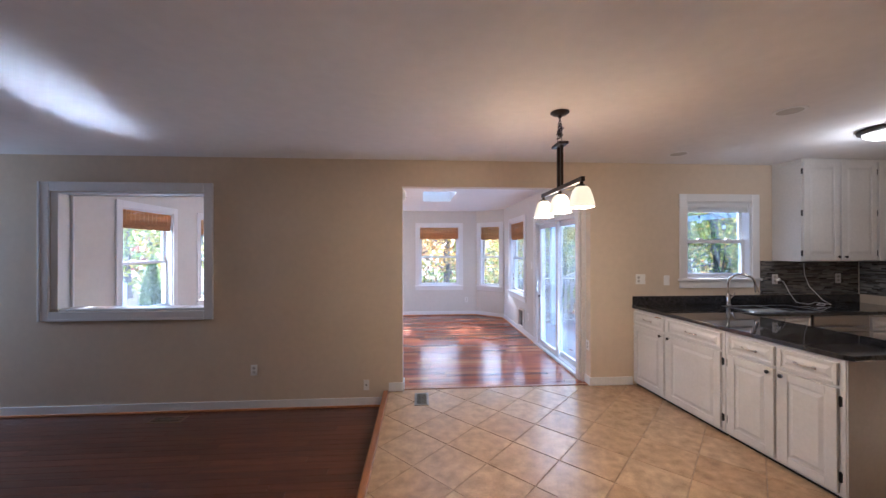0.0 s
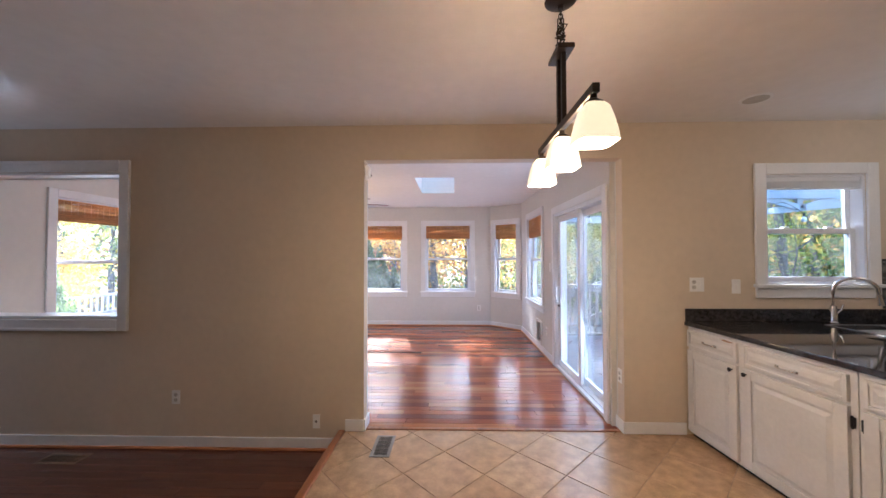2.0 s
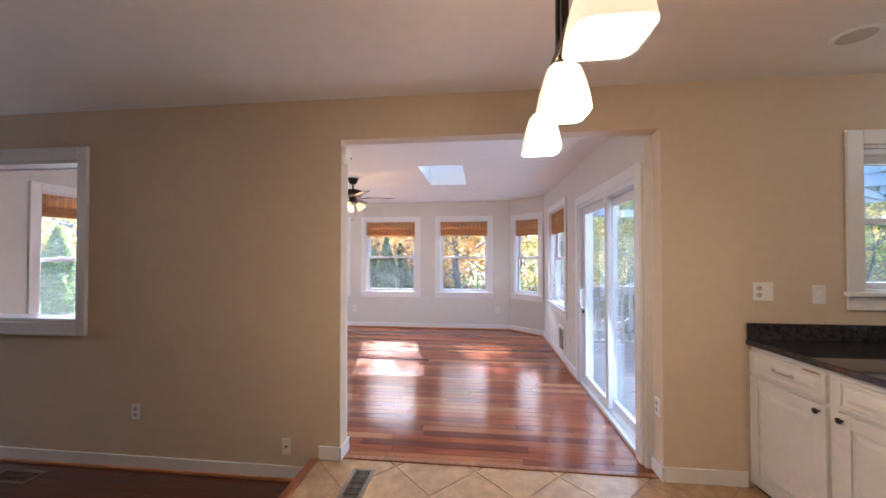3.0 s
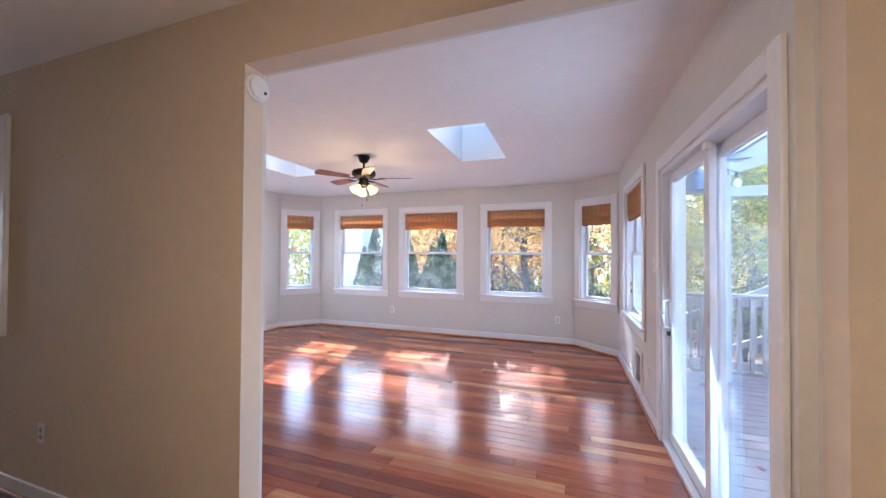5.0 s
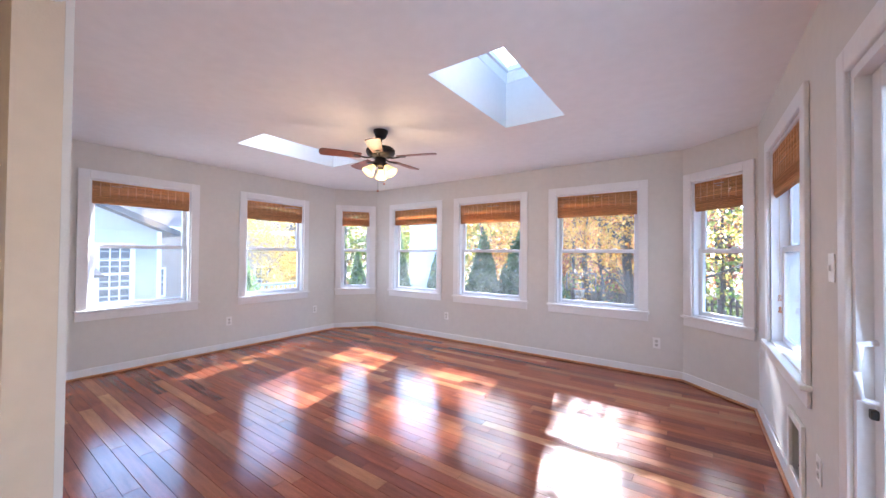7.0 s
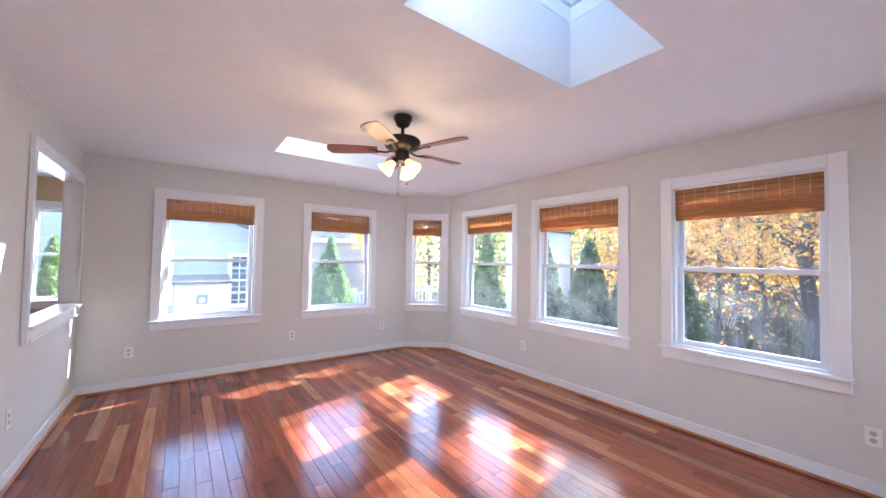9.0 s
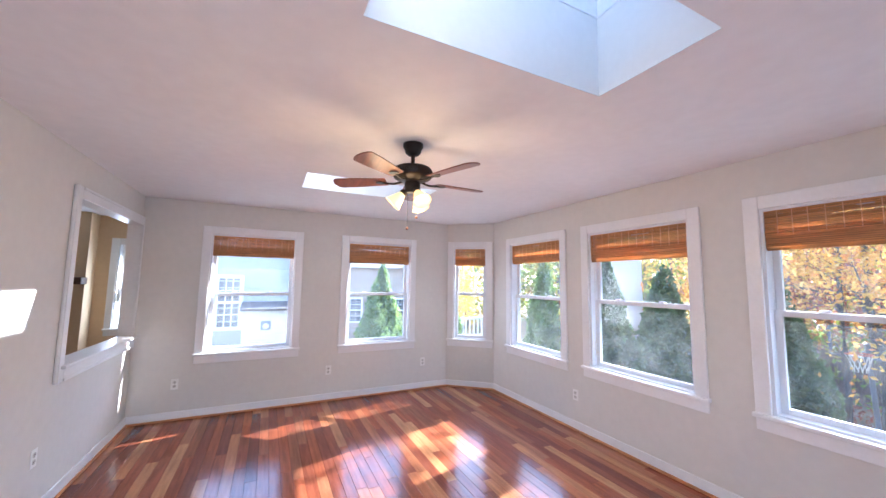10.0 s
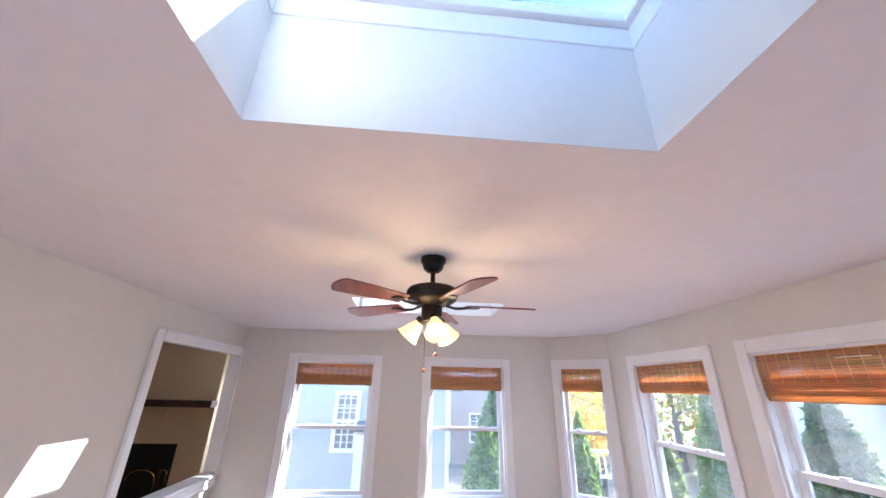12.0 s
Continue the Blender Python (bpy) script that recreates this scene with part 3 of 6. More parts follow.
structure("trim_floor_nosing", boxed(0.228, 0.285, Y_S, SOUTH_K - 0.0005, LOW, 0.012, bevel=0.01), NOSE, "red-brown wooden nosing along the step between the floors", "trim")
structure("trim_threshold", boxed(OPEN_X0 + 0.016, OPEN_X1 - 0.016, SOUTH_K + 0.022, SOUTH_K + 0.062, -0.012, 0.008, bevel=0.004), NOSE, "red-brown wooden threshold strip between tile and planks", "trim")

# ---- kitchen ----
CAB = mat("off-white cabinet paint", (0.68, 0.665, 0.64), 0.38, var=0.05, scale=3, bump=0.03, bscale=50)
BARE = mat("bare worn wood", (0.38, 0.20, 0.10), 0.6, var=0.2, scale=10)
GRANITE = mat("black granite", (0.040, 0.040, 0.042), 0.05, var=0.5, scale=45, dark=(0.004, 0.004, 0.005), spec=0.6)
STEEL = mat("brushed stainless steel", (0.42, 0.41, 0.40), 0.3, 1.0, var=0.08, scale=4, stretch=(1, 30, 30))
BLACK = mat("black iron", (0.012, 0.012, 0.012), 0.45, 0.3, var=0.1)


def raised_panel(name, parent, x0, x1, z0, z1, y, rail=0.055, th=0.02):
    """A door or drawer front: backing, stiles, rails and a raised panel, its face towards -y."""
    d = part(name, boxed(x0, x1, y, y + th * 0.55, z0, z1), CAB, parent)
    for nm, a in (("stile", (x0, x0 + rail, z0, z1)), ("stile", (x1 - rail, x1, z0, z1)), ("rail", (x0 + rail, x1 - rail, z0, z0 + rail)), ("rail", (x0 + rail, x1 - rail, z1 - rail, z1))):
        part(nm, boxed(a[0], a[1], y - th * 0.45, y, a[2], a[3], bevel=0.003), CAB, d)
    i = rail + 0.014
    if x1 - x0 > 2 * i + 0.03 and z1 - z0 > 2 * i + 0.02:
        bm = bmesh.new()
        j = i + 0.022
        rings = []
        for inset, yy in ((i, y + 0.004), (i, y - 0.0008), (j, y - th * 0.42)):
            rings.append([bm.verts.new((px, yy, pz)) for px, pz in ((x0 + inset, z0 + inset), (x1 - inset, z0 + inset), (x1 - inset, z1 - inset), (x0 + inset, z1 - inset))])
        for ra, rb in zip(rings, rings[1:]):
            for k in range(4):
                bm.faces.new((ra[k], ra[(k + 1) % 4], rb[(k + 1) % 4], rb[k]))
        bm.faces.new(rings[-1])
        part("raised_panel", bm, CAB, d)
    return d


def knob(parent, x, y, z):
    part("knob", lathe(bmesh.new(), [(0.004, 0), (0.005, 0.012), (0.013, 0.018), (0.014, 0.025), (0.008, 0.030), (0.0005, 0.031)], pose(x, y, z, 90), 16), BLACK, parent, "black round knob", True)


def bow_pull(parent, x, y, z, half=0.055):
    bm = tube(bmesh.new(), [(x - half * math.cos(k * math.pi / 10), y - 0.004 - 0.022 * math.sin(k * math.pi / 10), z) for k in range(11)], 0.0045, 8)
    box(bm, x - half - 0.012, x - half + 0.012, y - 0.006, y, z - 0.009, z + 0.009, bevel=0.003)
    box(bm, x + half - 0.012, x + half + 0.012, y - 0.006, y, z - 0.009, z + 0.009, bevel=0.003)
    part("pull", bm, CHROME, parent, "bowed chrome pull", True)


def hinge(parent, x, y, z):
    bm = boxed(x - 0.014, x + 0.014, y - 0.005, y, z - 0.028, z + 0.028, bevel=0.003)
    tube(bm, [(x, y - 0.005, z - 0.032), (x, y - 0.005, z + 0.032)], 0.005, 8)
    part("hinge", bm, BLACK, parent, "black butterfly hinge")


def base_cabinet(m, w, depth, edges, height=0.865, worn=False, label="off-white base cabinet with raised-panel doors and drawers"):
    """Local: x along the front, front face at y=0 towards -y, from the floor up."""
    t = thing("base_cabinet", m, label, "cabinet", "kitchen base cabinets")
    part("body", boxed(0.0, w, 0.004, depth, 0.03, height, bevel=0.003), CAB, t)
    # the recess's shade is put into the near-black colour
    part("toe_kick", boxed(0.01, w - 0.01, 0.03, depth - 0.01, 0.0, 0.03), DARK, t, "recessed toe kick with shade put into its near-black colour")
    for k, (x0, x1) in enumerate(edges):
        d = raised_panel("drawer", t, x0, x1, height - 0.165, height - 0.03, -0.008, 0.02)
        bow_pull(d, (x0 + x1) / 2, -0.018, height - 0.097)
        if worn and k == 0:
            part("worn_edge", lathe(bmesh.new(), [(0.0005, -0.002), (0.03, -0.001), (0.031, 0.0), (0.0005, 0.001)], pose(x1 - 0.07, -0.0175, height - 0.036, 90) @ Matrix.Diagonal((1.6, 0.18, 1, 1)), 20), BARE, d, "bare wood where paint has worn off")
        dr = raised_panel("door", t, x0, x1, 0.05, height - 0.185, -0.008, 0.06)
        inner = (k % 2 == 0)
        knob(dr, x1 - 0.03 if inner else x0 + 0.03, -0.017, height - 0.215)
        hx = x0 - 0.008 if inner else x1 + 0.008
        for hz in (0.15, height - 0.26):
            hinge(dr, hx, 0.0035, hz)
    return t


# the peninsula runs from the dividing wall towards the camera, a little out of square
PEN = pose(3.02, SOUTH_K - 0.01, 0, 0, 0, -90 + 3.6)
PEN_LEN, CTR_Z = 1.93, 0.87
base_cabinet(PEN @ pose(0.0, 0.03, 0), 1.125, 0.62, ((0.012, 0.462), (0.51, 1.095)), CTR_Z, True, "off-white base cabinet beside the opening, with a worn drawer edge")
base_cabinet(PEN @ pose(1.13, 0.03, 0), 0.77, 0.62, ((0.03, 0.385), (0.415, 0.75)), CTR_Z)
end = thing("end_panel", PEN @ pose(1.90, 0.03, 0), "plain off-white end panel closing the peninsula", "cabinet panel")
part("panel", boxed(0.0, 0.018, -0.004, 0.62, 0.0, CTR_Z - 0.001, bevel=0.003), CAB, end)
part("stile", boxed(0.0185, 0.026, 0.0, 0.05, 0.0, CTR_Z - 0.002, bevel=0.002), CAB, end)


def slab(bm, poly, z0, z1, bev=0.006):
    lo, hi = [bm.verts.new((*p, z0)) for p in poly], [bm.verts.new((*p, z1)) for p in poly]
    n = len(poly)
    bm.faces.new(lo[::-1])
    bm.faces.new(hi)
    for i in range(n):
        bm.faces.new((lo[i], lo[(i + 1) % n], hi[(i + 1) % n], hi[i]))
    bmesh.ops.bevel(bm, geom=[e for e in bm.edges if abs(e.verts[0].co.z - e.verts[1].co.z) < 1e-6], offset=bev, segments=3, affect="EDGES", profile=0.5)
    return bm


def worktop():
    t = thing("countertop", pose(0, 0, CTR_Z), "polished black granite worktop on the cabinets, with a low upstand", "countertop")
    a = PEN @ Vector((0.0, 0.0, 0))
    pen = [PEN @ Vector(p) for p in ((1.96, 0.03, 0), (1.92, 0.0, 0), (0.004, 0.0, 0))]
    pen_in = [PEN @ Vector(p) for p in ((0.60, 0.72, 0), (1.92, 0.72, 0), (1.96, 0.68, 0))]
    poly = [(p.x, p.y) for p in pen_in] + [(p.x, p.y) for p in pen] + [(pen[-1].x + 0.01, SOUTH_K - 0.003), (3.93, SOUTH_K - 0.003), (3.93, 4.225)]
    part("peninsula_slab", slab(bmesh.new(), poly, 0.001, 0.033), GRANITE, t)
    # the run under the window, with a hole for the bowl
    sx0, sx1, sy0, sy1 = 3.98, 4.72, 4.30, 4.66
    bm = bmesh.new()
    for b in ((3.9305, sx0, 4.225, SOUTH_K - 0.003), (sx0, sx1, 4.225, sy0), (sx0, sx1, sy1, SOUTH_K - 0.003), (sx1, X_R - 0.003, 4.225, SOUTH_K - 0.003)):
        box(bm, b[0], b[1], b[2], b[3], 0.001, 0.033)
    part("sink_slab", bm, GRANITE, t)
    part("upstand", boxed(pen[-1].x + 0.012, X_R - 0.003, SOUTH_K - 0.022, SOUTH_K - 0.0035, 0.0335, 0.133, bevel=0.003), GRANITE, t)
    s = thing("kitchen_sink", pose((sx0 + sx1) / 2, (sy0 + sy1) / 2, CTR_Z), "stainless steel double-bowl sink set in the worktop", "sink")
    w, d = (sx1 - sx0) / 2, (sy1 - sy0) / 2
    for u0, u1 in ((-w, -0.012), (0.012, w)):
        bm = bmesh.new()
        for b in ((u0, u1, -d, d, -0.18, -0.172), (u0, u0 + 0.006, -d, d, -0.172, 0.0), (u1 - 0.006, u1, -d, d, -0.172, 0.0), (u0 + 0.006, u1 - 0.006, -d, -d + 0.006, -0.172, 0.0), (u0 + 0.006, u1 - 0.006, d - 0.006, d, -0.172, 0.0)):
            box(bm, *b)
        part("bowl", bm, STEEL, s)
        part("drain", lathe(bmesh.new(), [(0.04, -0.1718), (0.04, -0.168), (0.03, -0.168), (0.028, -0.170), (0.0005, -0.170)], pose((u0 + u1) / 2, 0, 0), 20), CHROME, s)
    bm = bmesh.new()
    for b in ((-w - 0.015, w + 0.015, -d - 0.015, -d), (-w - 0.015, w + 0.015, d, d + 0.015), (-w - 0.015, -w, -d, d), (w, w + 0.015, -d, d), (-0.012, 0.012, -d, d)):
        box(bm, *b, 0.0335, 0.0375, bevel=0.001)
    part("rim", bm, STEEL, s)


worktop()
f = thing("faucet", pose(4.10, 4.735, CTR_Z + 0.033) @ Matrix.Scale(1.2, 4), "chrome gooseneck faucet with pull-down spray head behind the sink", "faucet")
part("base", lathe(bmesh.new(), [(0.027, 0), (0.027, 0.008), (0.02, 0.015), (0.019, 0.10), (0.014, 0.115), (0.0005, 0.116)]), CHROME, f, "", True)
gp = [(0, 0, 0.11), (0, 0, 0.21)] + [(0.085 - 0.085 * math.cos(a), -0.05 * (1 - math.cos(a)), 0.21 + 0.085 * math.sin(a)) for a in [k * math.pi / 10 for k in range(1, 10)]] + [(0.172, -0.10, 0.19)]
part("spout", tube(bmesh.new(), gp, 0.0105, 12), CHROME, f, "", True)
part("spray_head", tube(bmesh.new(), [(0.171, -0.10, 0.195), (0.178, -0.103, 0.155), (0.182, -0.105, 0.13)], 0.013, 12, 0.018), CHROME, f, "", True)
part("lever", tube(bmesh.new(), [(0.018, 0, 0.06), (0.05, 0.0, 0.085), (0.062, 0.0, 0.12)], 0.007, 10, 0.005), CHROME, f, "", True)

# cabinets and dishwasher of the run under the window
SINKRUN = lambda x: pose(x, 4.255, 0)
base_cabinet(SINKRUN(3.94), 0.60, 0.57, ((0.016, 0.29), (0.31, 0.584)), CTR_Z, False, "off-white base cabinet under the sink")
base_cabinet(SINKRUN(5.17), 0.64, 0.57, ((0.02, 0.5),), CTR_Z, False, "off-white corner base cabinet beside the dishwasher")
dwash = thing("dishwasher", SINKRUN(4.555), "stainless steel dishwasher built in beside the sink", "dishwasher")
part("door", boxed(0.003, 0.605, -0.015, 0.02, 0.09, 0.70, bevel=0.006), STEEL, dwash)
part("control_panel", boxed(0.003, 0.605, -0.015, 0.02, 0.704, CTR_Z - 0.004, bevel=0.006), STEEL, dwash)
part("handle", tube(bmesh.new(), [(0.05, -0.016, 0.75), (0.06, -0.045, 0.75), (0.30, -0.055, 0.752), (0.548, -0.045, 0.75), (0.558, -0.016, 0.75)], 0.012, 10), STEEL, dwash, "", True)
part("body", boxed(0.005, 0.603, 0.021, 0.56, 0.02, CTR_Z - 0.005), DARK, dwash)

# wall cabinets in the far corner


def wall_cabinet(m, w, label, doors=2):
    t = thing("wall_cabinet", m, label, "cabinet", "kitchen wall cabinets")
    h = CEIL_K - 1.40
    part("body", boxed(0, w, 0.004, 0.325, 0.0, h - 0.045, bevel=0.003), CAB, t)
    part("crown", boxed(0.0, w, -0.002, 0.325, h - 0.044, h - 0.002, bevel=0.003), CAB, t)
    for k in range(doors):
        x0, x1 = k * w / doors + 0.012, (k + 1) * w / doors - 0.012
        d = raised_panel("door", t, x0, x1, 0.012, h - 0.03, -0.008, 0.06)
        knob(d, x1 - 0.03 if k == 0 else x0 + 0.03, -0.017, 0.05)
        hx = x0 - 0.006 if k == 0 else x1 + 0.006
        for hz in (0.09, h * 0.47, h - 0.14):
            hinge(d, hx, 0.0035, hz)


wall_cabinet(pose(4.725, SOUTH_K - 0.33, 1.40), 0.875, "off-white wall cabinet with two raised-panel doors")
wall_cabinet(pose(5.605, SOUTH_K - 0.33, 1.40), 0.21, "narrow off-white corner wall cabinet", 1)

MOSAIC = pieces("glass and stone mosaic", [(0.03, 0.03, 0.035), (0.10, 0.10, 0.10), (0.22, 0.22, 0.21), (0.06, 0.055, 0.05), (0.32, 0.30, 0.27), (0.12, 0.13, 0.14)], 0.15, 0.15, stretch=(1, 1, 1), scale=12, by="island", bump=0.0)


def mosaic(name, x0, x1, z0, z1, m):
    rr = random.Random(8)
    bm_v, bm_f = [], []
    z = z0
    while z < z1 - 0.006:
        x = x0 - rr.uniform(0, 0.1)
        while x < x1:
            ln = rr.choice((0.05, 0.1, 0.15))
            a, b = max(x, x0) + 0.0008, min(x + ln, x1) - 0.0008
            if b - a > 0.004:
                d = rr.uniform(0.004, 0.0065)
                k = len(bm_v)
                zt = min(z + 0.0142, z1)
                bm_v += [(a, 0, z), (b, 0, z), (b, 0, zt), (a, 0, zt), (a, -d, z), (b, -d, z), (b, -d, zt), (a, -d, zt)]
                bm_f += [(k + 4, k + 5, k + 6, k + 7), (k, k + 1, k + 5, k + 4), (k + 1, k + 2, k + 6, k + 5), (k + 2, k + 3, k + 7, k + 6), (k + 3, k, k + 4, k + 7)]
            x += ln
        z += 0.0158
    t = thing("backsplash", m, "grey and black strip mosaic backsplash over the worktop", "backsplash", kind="structure")
    me = bpy.data.meshes.new(name)
    me.from_pydata(bm_v, [], bm_f)
    me.materials.append(MOSAIC)
    o = new(name, me)
    o.parent = t
    tagged(o, "glass and stone mosaic strips", kind="stuff")
    part("grout_bed", boxed(x0, x1, -0.002, 0.0, z0, z1), GROUT_GREY, t)


GROUT_GREY = mat("grey grout", (0.25, 0.24, 0.23), 0.9)
mosaic("mosaic_strip", 4.58, X_R - 0.002, CTR_Z + 0.135, 1.398, pose(0, SOUTH_K - 0.0015, 0))
mosaic("mosaic_strip", 0.0, 2.5, CTR_Z + 0.135, 1.398, pose(X_R - 0.0015, SOUTH_K - 0.02, 0, 0, 0, -90))

# ---- plates on the walls ----
SLOT = mat("outlet slots", (0.10, 0.09, 0.08), 0.6)


PLASTIC = mat("aged grey-white plastic", (0.58, 0.56, 0.52), 0.4, var=0.04)


def outlet(m, kind="outlet", w=0.07):
    """A wall plate; local -y faces the room."""
    lab = {"outlet": "white duplex wall outlet", "switch": "white wall switch plate", "combo": "white outlet and rocker switch plate", "jack": "small white telephone jack plate"}[kind]
    t = thing("wall_outlet" if kind != "switch" else "light_switch", m, lab, "outlet" if kind != "switch" else "switch", "wall plates")
    part("plate", boxed(-w / 2, w / 2, -0.006, -0.0012, -0.057, 0.057, bevel=0.002), PLATE, t)
    xs = [(-0.024 if kind == "combo" else 0.0)] if kind in ("outlet", "combo") else []
    for x in xs:
        for z in (-0.021, 0.021):
            r = part("receptacle", lathe(bmesh.new(), [(0.0165, 0.006), (0.0165, 0.0085), (0.0005, 0.0085)], pose(x, 0, z, 90), 20), PLASTIC, t)
            for sx_ in (-0.006, 0.006):
                part("slot", boxed(x + sx_ - 0.0012, x + sx_ + 0.0012, -0.0092, -0.0086, z - 0.002, z + 0.007), SLOT, r)
            part("slot", lathe(bmesh.new(), [(0.0025, 0.0086), (0.0025, 0.0092), (0.0003, 0.0092)], pose(x, 0, z - 0.009, 90), 8), SLOT, r)
    if kind in ("switch", "combo"):
        x = 0.024 if kind == "combo" else 0.0
        part("toggle", boxed(x - 0.006, x + 0.006, -0.014, -0.006, -0.012, 0.012, bevel=0.002), PLATE, t)
        part("toggle_frame", boxed(x - 0.011, x + 0.011, -0.0075, -0.0062, -0.022, 0.022, bevel=0.0006), PLATE, t)
    if kind == "jack":
        part("socket", boxed(-0.008, 0.008, -0.008, -0.006, -0.008, 0.008), SLOT, t)


SOUTHFACE = lambda x, z: pose(x, SOUTH_K, z)
outlet(SOUTHFACE(-1.13, 0.263))
outlet(SOUTHFACE(0.045, 0.075), "jack", 0.06)
outlet(SOUTHFACE(3.13, 1.195), "combo", 0.115)
outlet(SOUTHFACE(3.44, 1.18), "switch")
outlet(pose(4.755, SOUTH_K - 0.008, 1.185))
outlet(pose(5.55, SOUTH_K - 0.008, 1.19))
outlet(pose(OPEN_X1, 4.895, 0.44, 0, 0, -90))
for y in (5.36, 6.985, 8.31):
    outlet(pose(WEST, y, 0.385, 0, 0, 90))
for x in (-1.07, 1.715):
    outlet(pose(x, NORTH, 0.362, 0, 0, 0))
outlet(pose(-1.41, SOUTH_S, 0.40, 0, 0, 180))
outlet(pose(EAST, 6.99, 0.365, 0, 0, -90))
outlet(pose(EAST, 6.79, 1.268, 0, 0, -90), "switch")

# white charger cable lying on the worktop
c = thing("charger_cable", pose(4.76, SOUTH_K - 0.03, CTR_Z + 0.04), "white charger cable running from the outlet over the worktop", "cable")
part("wire", tube(bmesh.new(), [(0.0, -0.005, 0.27), (0.05, -0.03, 0.25), (0.09, -0.06, 0.12), (0.13, -0.10, 0.02), (0.22, -0.15, 0.006), (0.30, -0.16, 0.03), (0.36, -0.20, 0.012), (0.30, -0.24, 0.004), (0.25, -0.2, 0.008), (0.34, -0.17, 0.02), (0.44, -0.19, 0.006), (0.40, -0.14, 0.05), (0.33, -0.06, 0.2), (0.31, -0.03, 0.33), (0.30, -0.03, 0.46)], 0.0035, 8), PLATE, c, "", True)
part("plug", boxed(-0.015, 0.015, -0.03, 0.0, 0.255, 0.29, bevel=0.003), PLATE, c)

# ---- registers in the floors ----
IRON = mat("antique steel register", (0.24, 0.225, 0.195), 0.45, 0.25, var=0.15, scale=12)


def register(m, ln, wd, material, label):
    t = thing("floor_register", m, label, "floor vent")
    # flat near-black sheet: the open duct's shade put into colour
    part("well", boxed(-wd / 2 + 0.015, wd / 2 - 0.015, -ln / 2 + 0.015, ln / 2 - 0.015, 0.0008, 0.0018), DARK, t)
    bm = bmesh.new()
    for b in ((-wd / 2, -wd / 2 + 0.022, -ln / 2, ln / 2), (wd / 2 - 0.022, wd / 2, -ln / 2, ln / 2), (-wd / 2 + 0.022, wd / 2 - 0.022, -ln / 2, -ln / 2 + 0.022), (-wd / 2 + 0.022, wd / 2 - 0.022, ln / 2 - 0.022, ln / 2)):
        box(bm, *b, 0.0005, 0.006, bevel=0.0015)
    part("frame", bm, material, t)
    bm = bmesh.new()
    nx_, ny_ = 2, max(3, round((ln - 0.05) / 0.055))
    for i in range(nx_):
        for j in range(ny_):
            cx = (i - (nx_ - 1) / 2) * (wd - 0.044) / nx_
            cy = (j - (ny_ - 1) / 2) * (ln - 0.044) / ny_
            r = min((wd - 0.044) / nx_, (ln - 0.044) / ny_) / 2
            n = 14
            for s in (1, 0.45):
                tube(bm, [(cx + s * r * math.cos(2 * math.pi * k / n), cy + s * r * math.sin(2 * math.pi * k / n), 0.004) for k in range(n + 1)], 0.0022, 5)
            for k in range(4):
                a = math.pi / 4 + k * math.pi / 2
                tube(bm, [(cx + 0.5 * r * math.cos(a), cy + 0.5 * r * math.sin(a), 0.004), (cx + 1.35 * r * math.cos(a), cy + 1.35 * r * math.sin(a), 0.004)], 0.002, 5)
    part("grille", bm, material, t, "scrolled cast grille")


register(pose(0.64, 4.60, 0.0), 0.30, 0.145, IRON, "scrolled steel floor register set in the tiles")
register(pose(-1.885, 4.655, LOW, 0, 0, 90), 0.33, 0.145, mat("brown register", (0.30, 0.22, 0.15), 0.4, 0.6, var=0.2), "scrolled brown floor register in the dark planks")

# ---- lamps of the kitchen ----
SHADE_ON = glow("lit opal glass", (1.0, 0.74, 0.40), 0.085, (0.85, 0.8, 0.7))
PX, PY = 1.623, 3.417


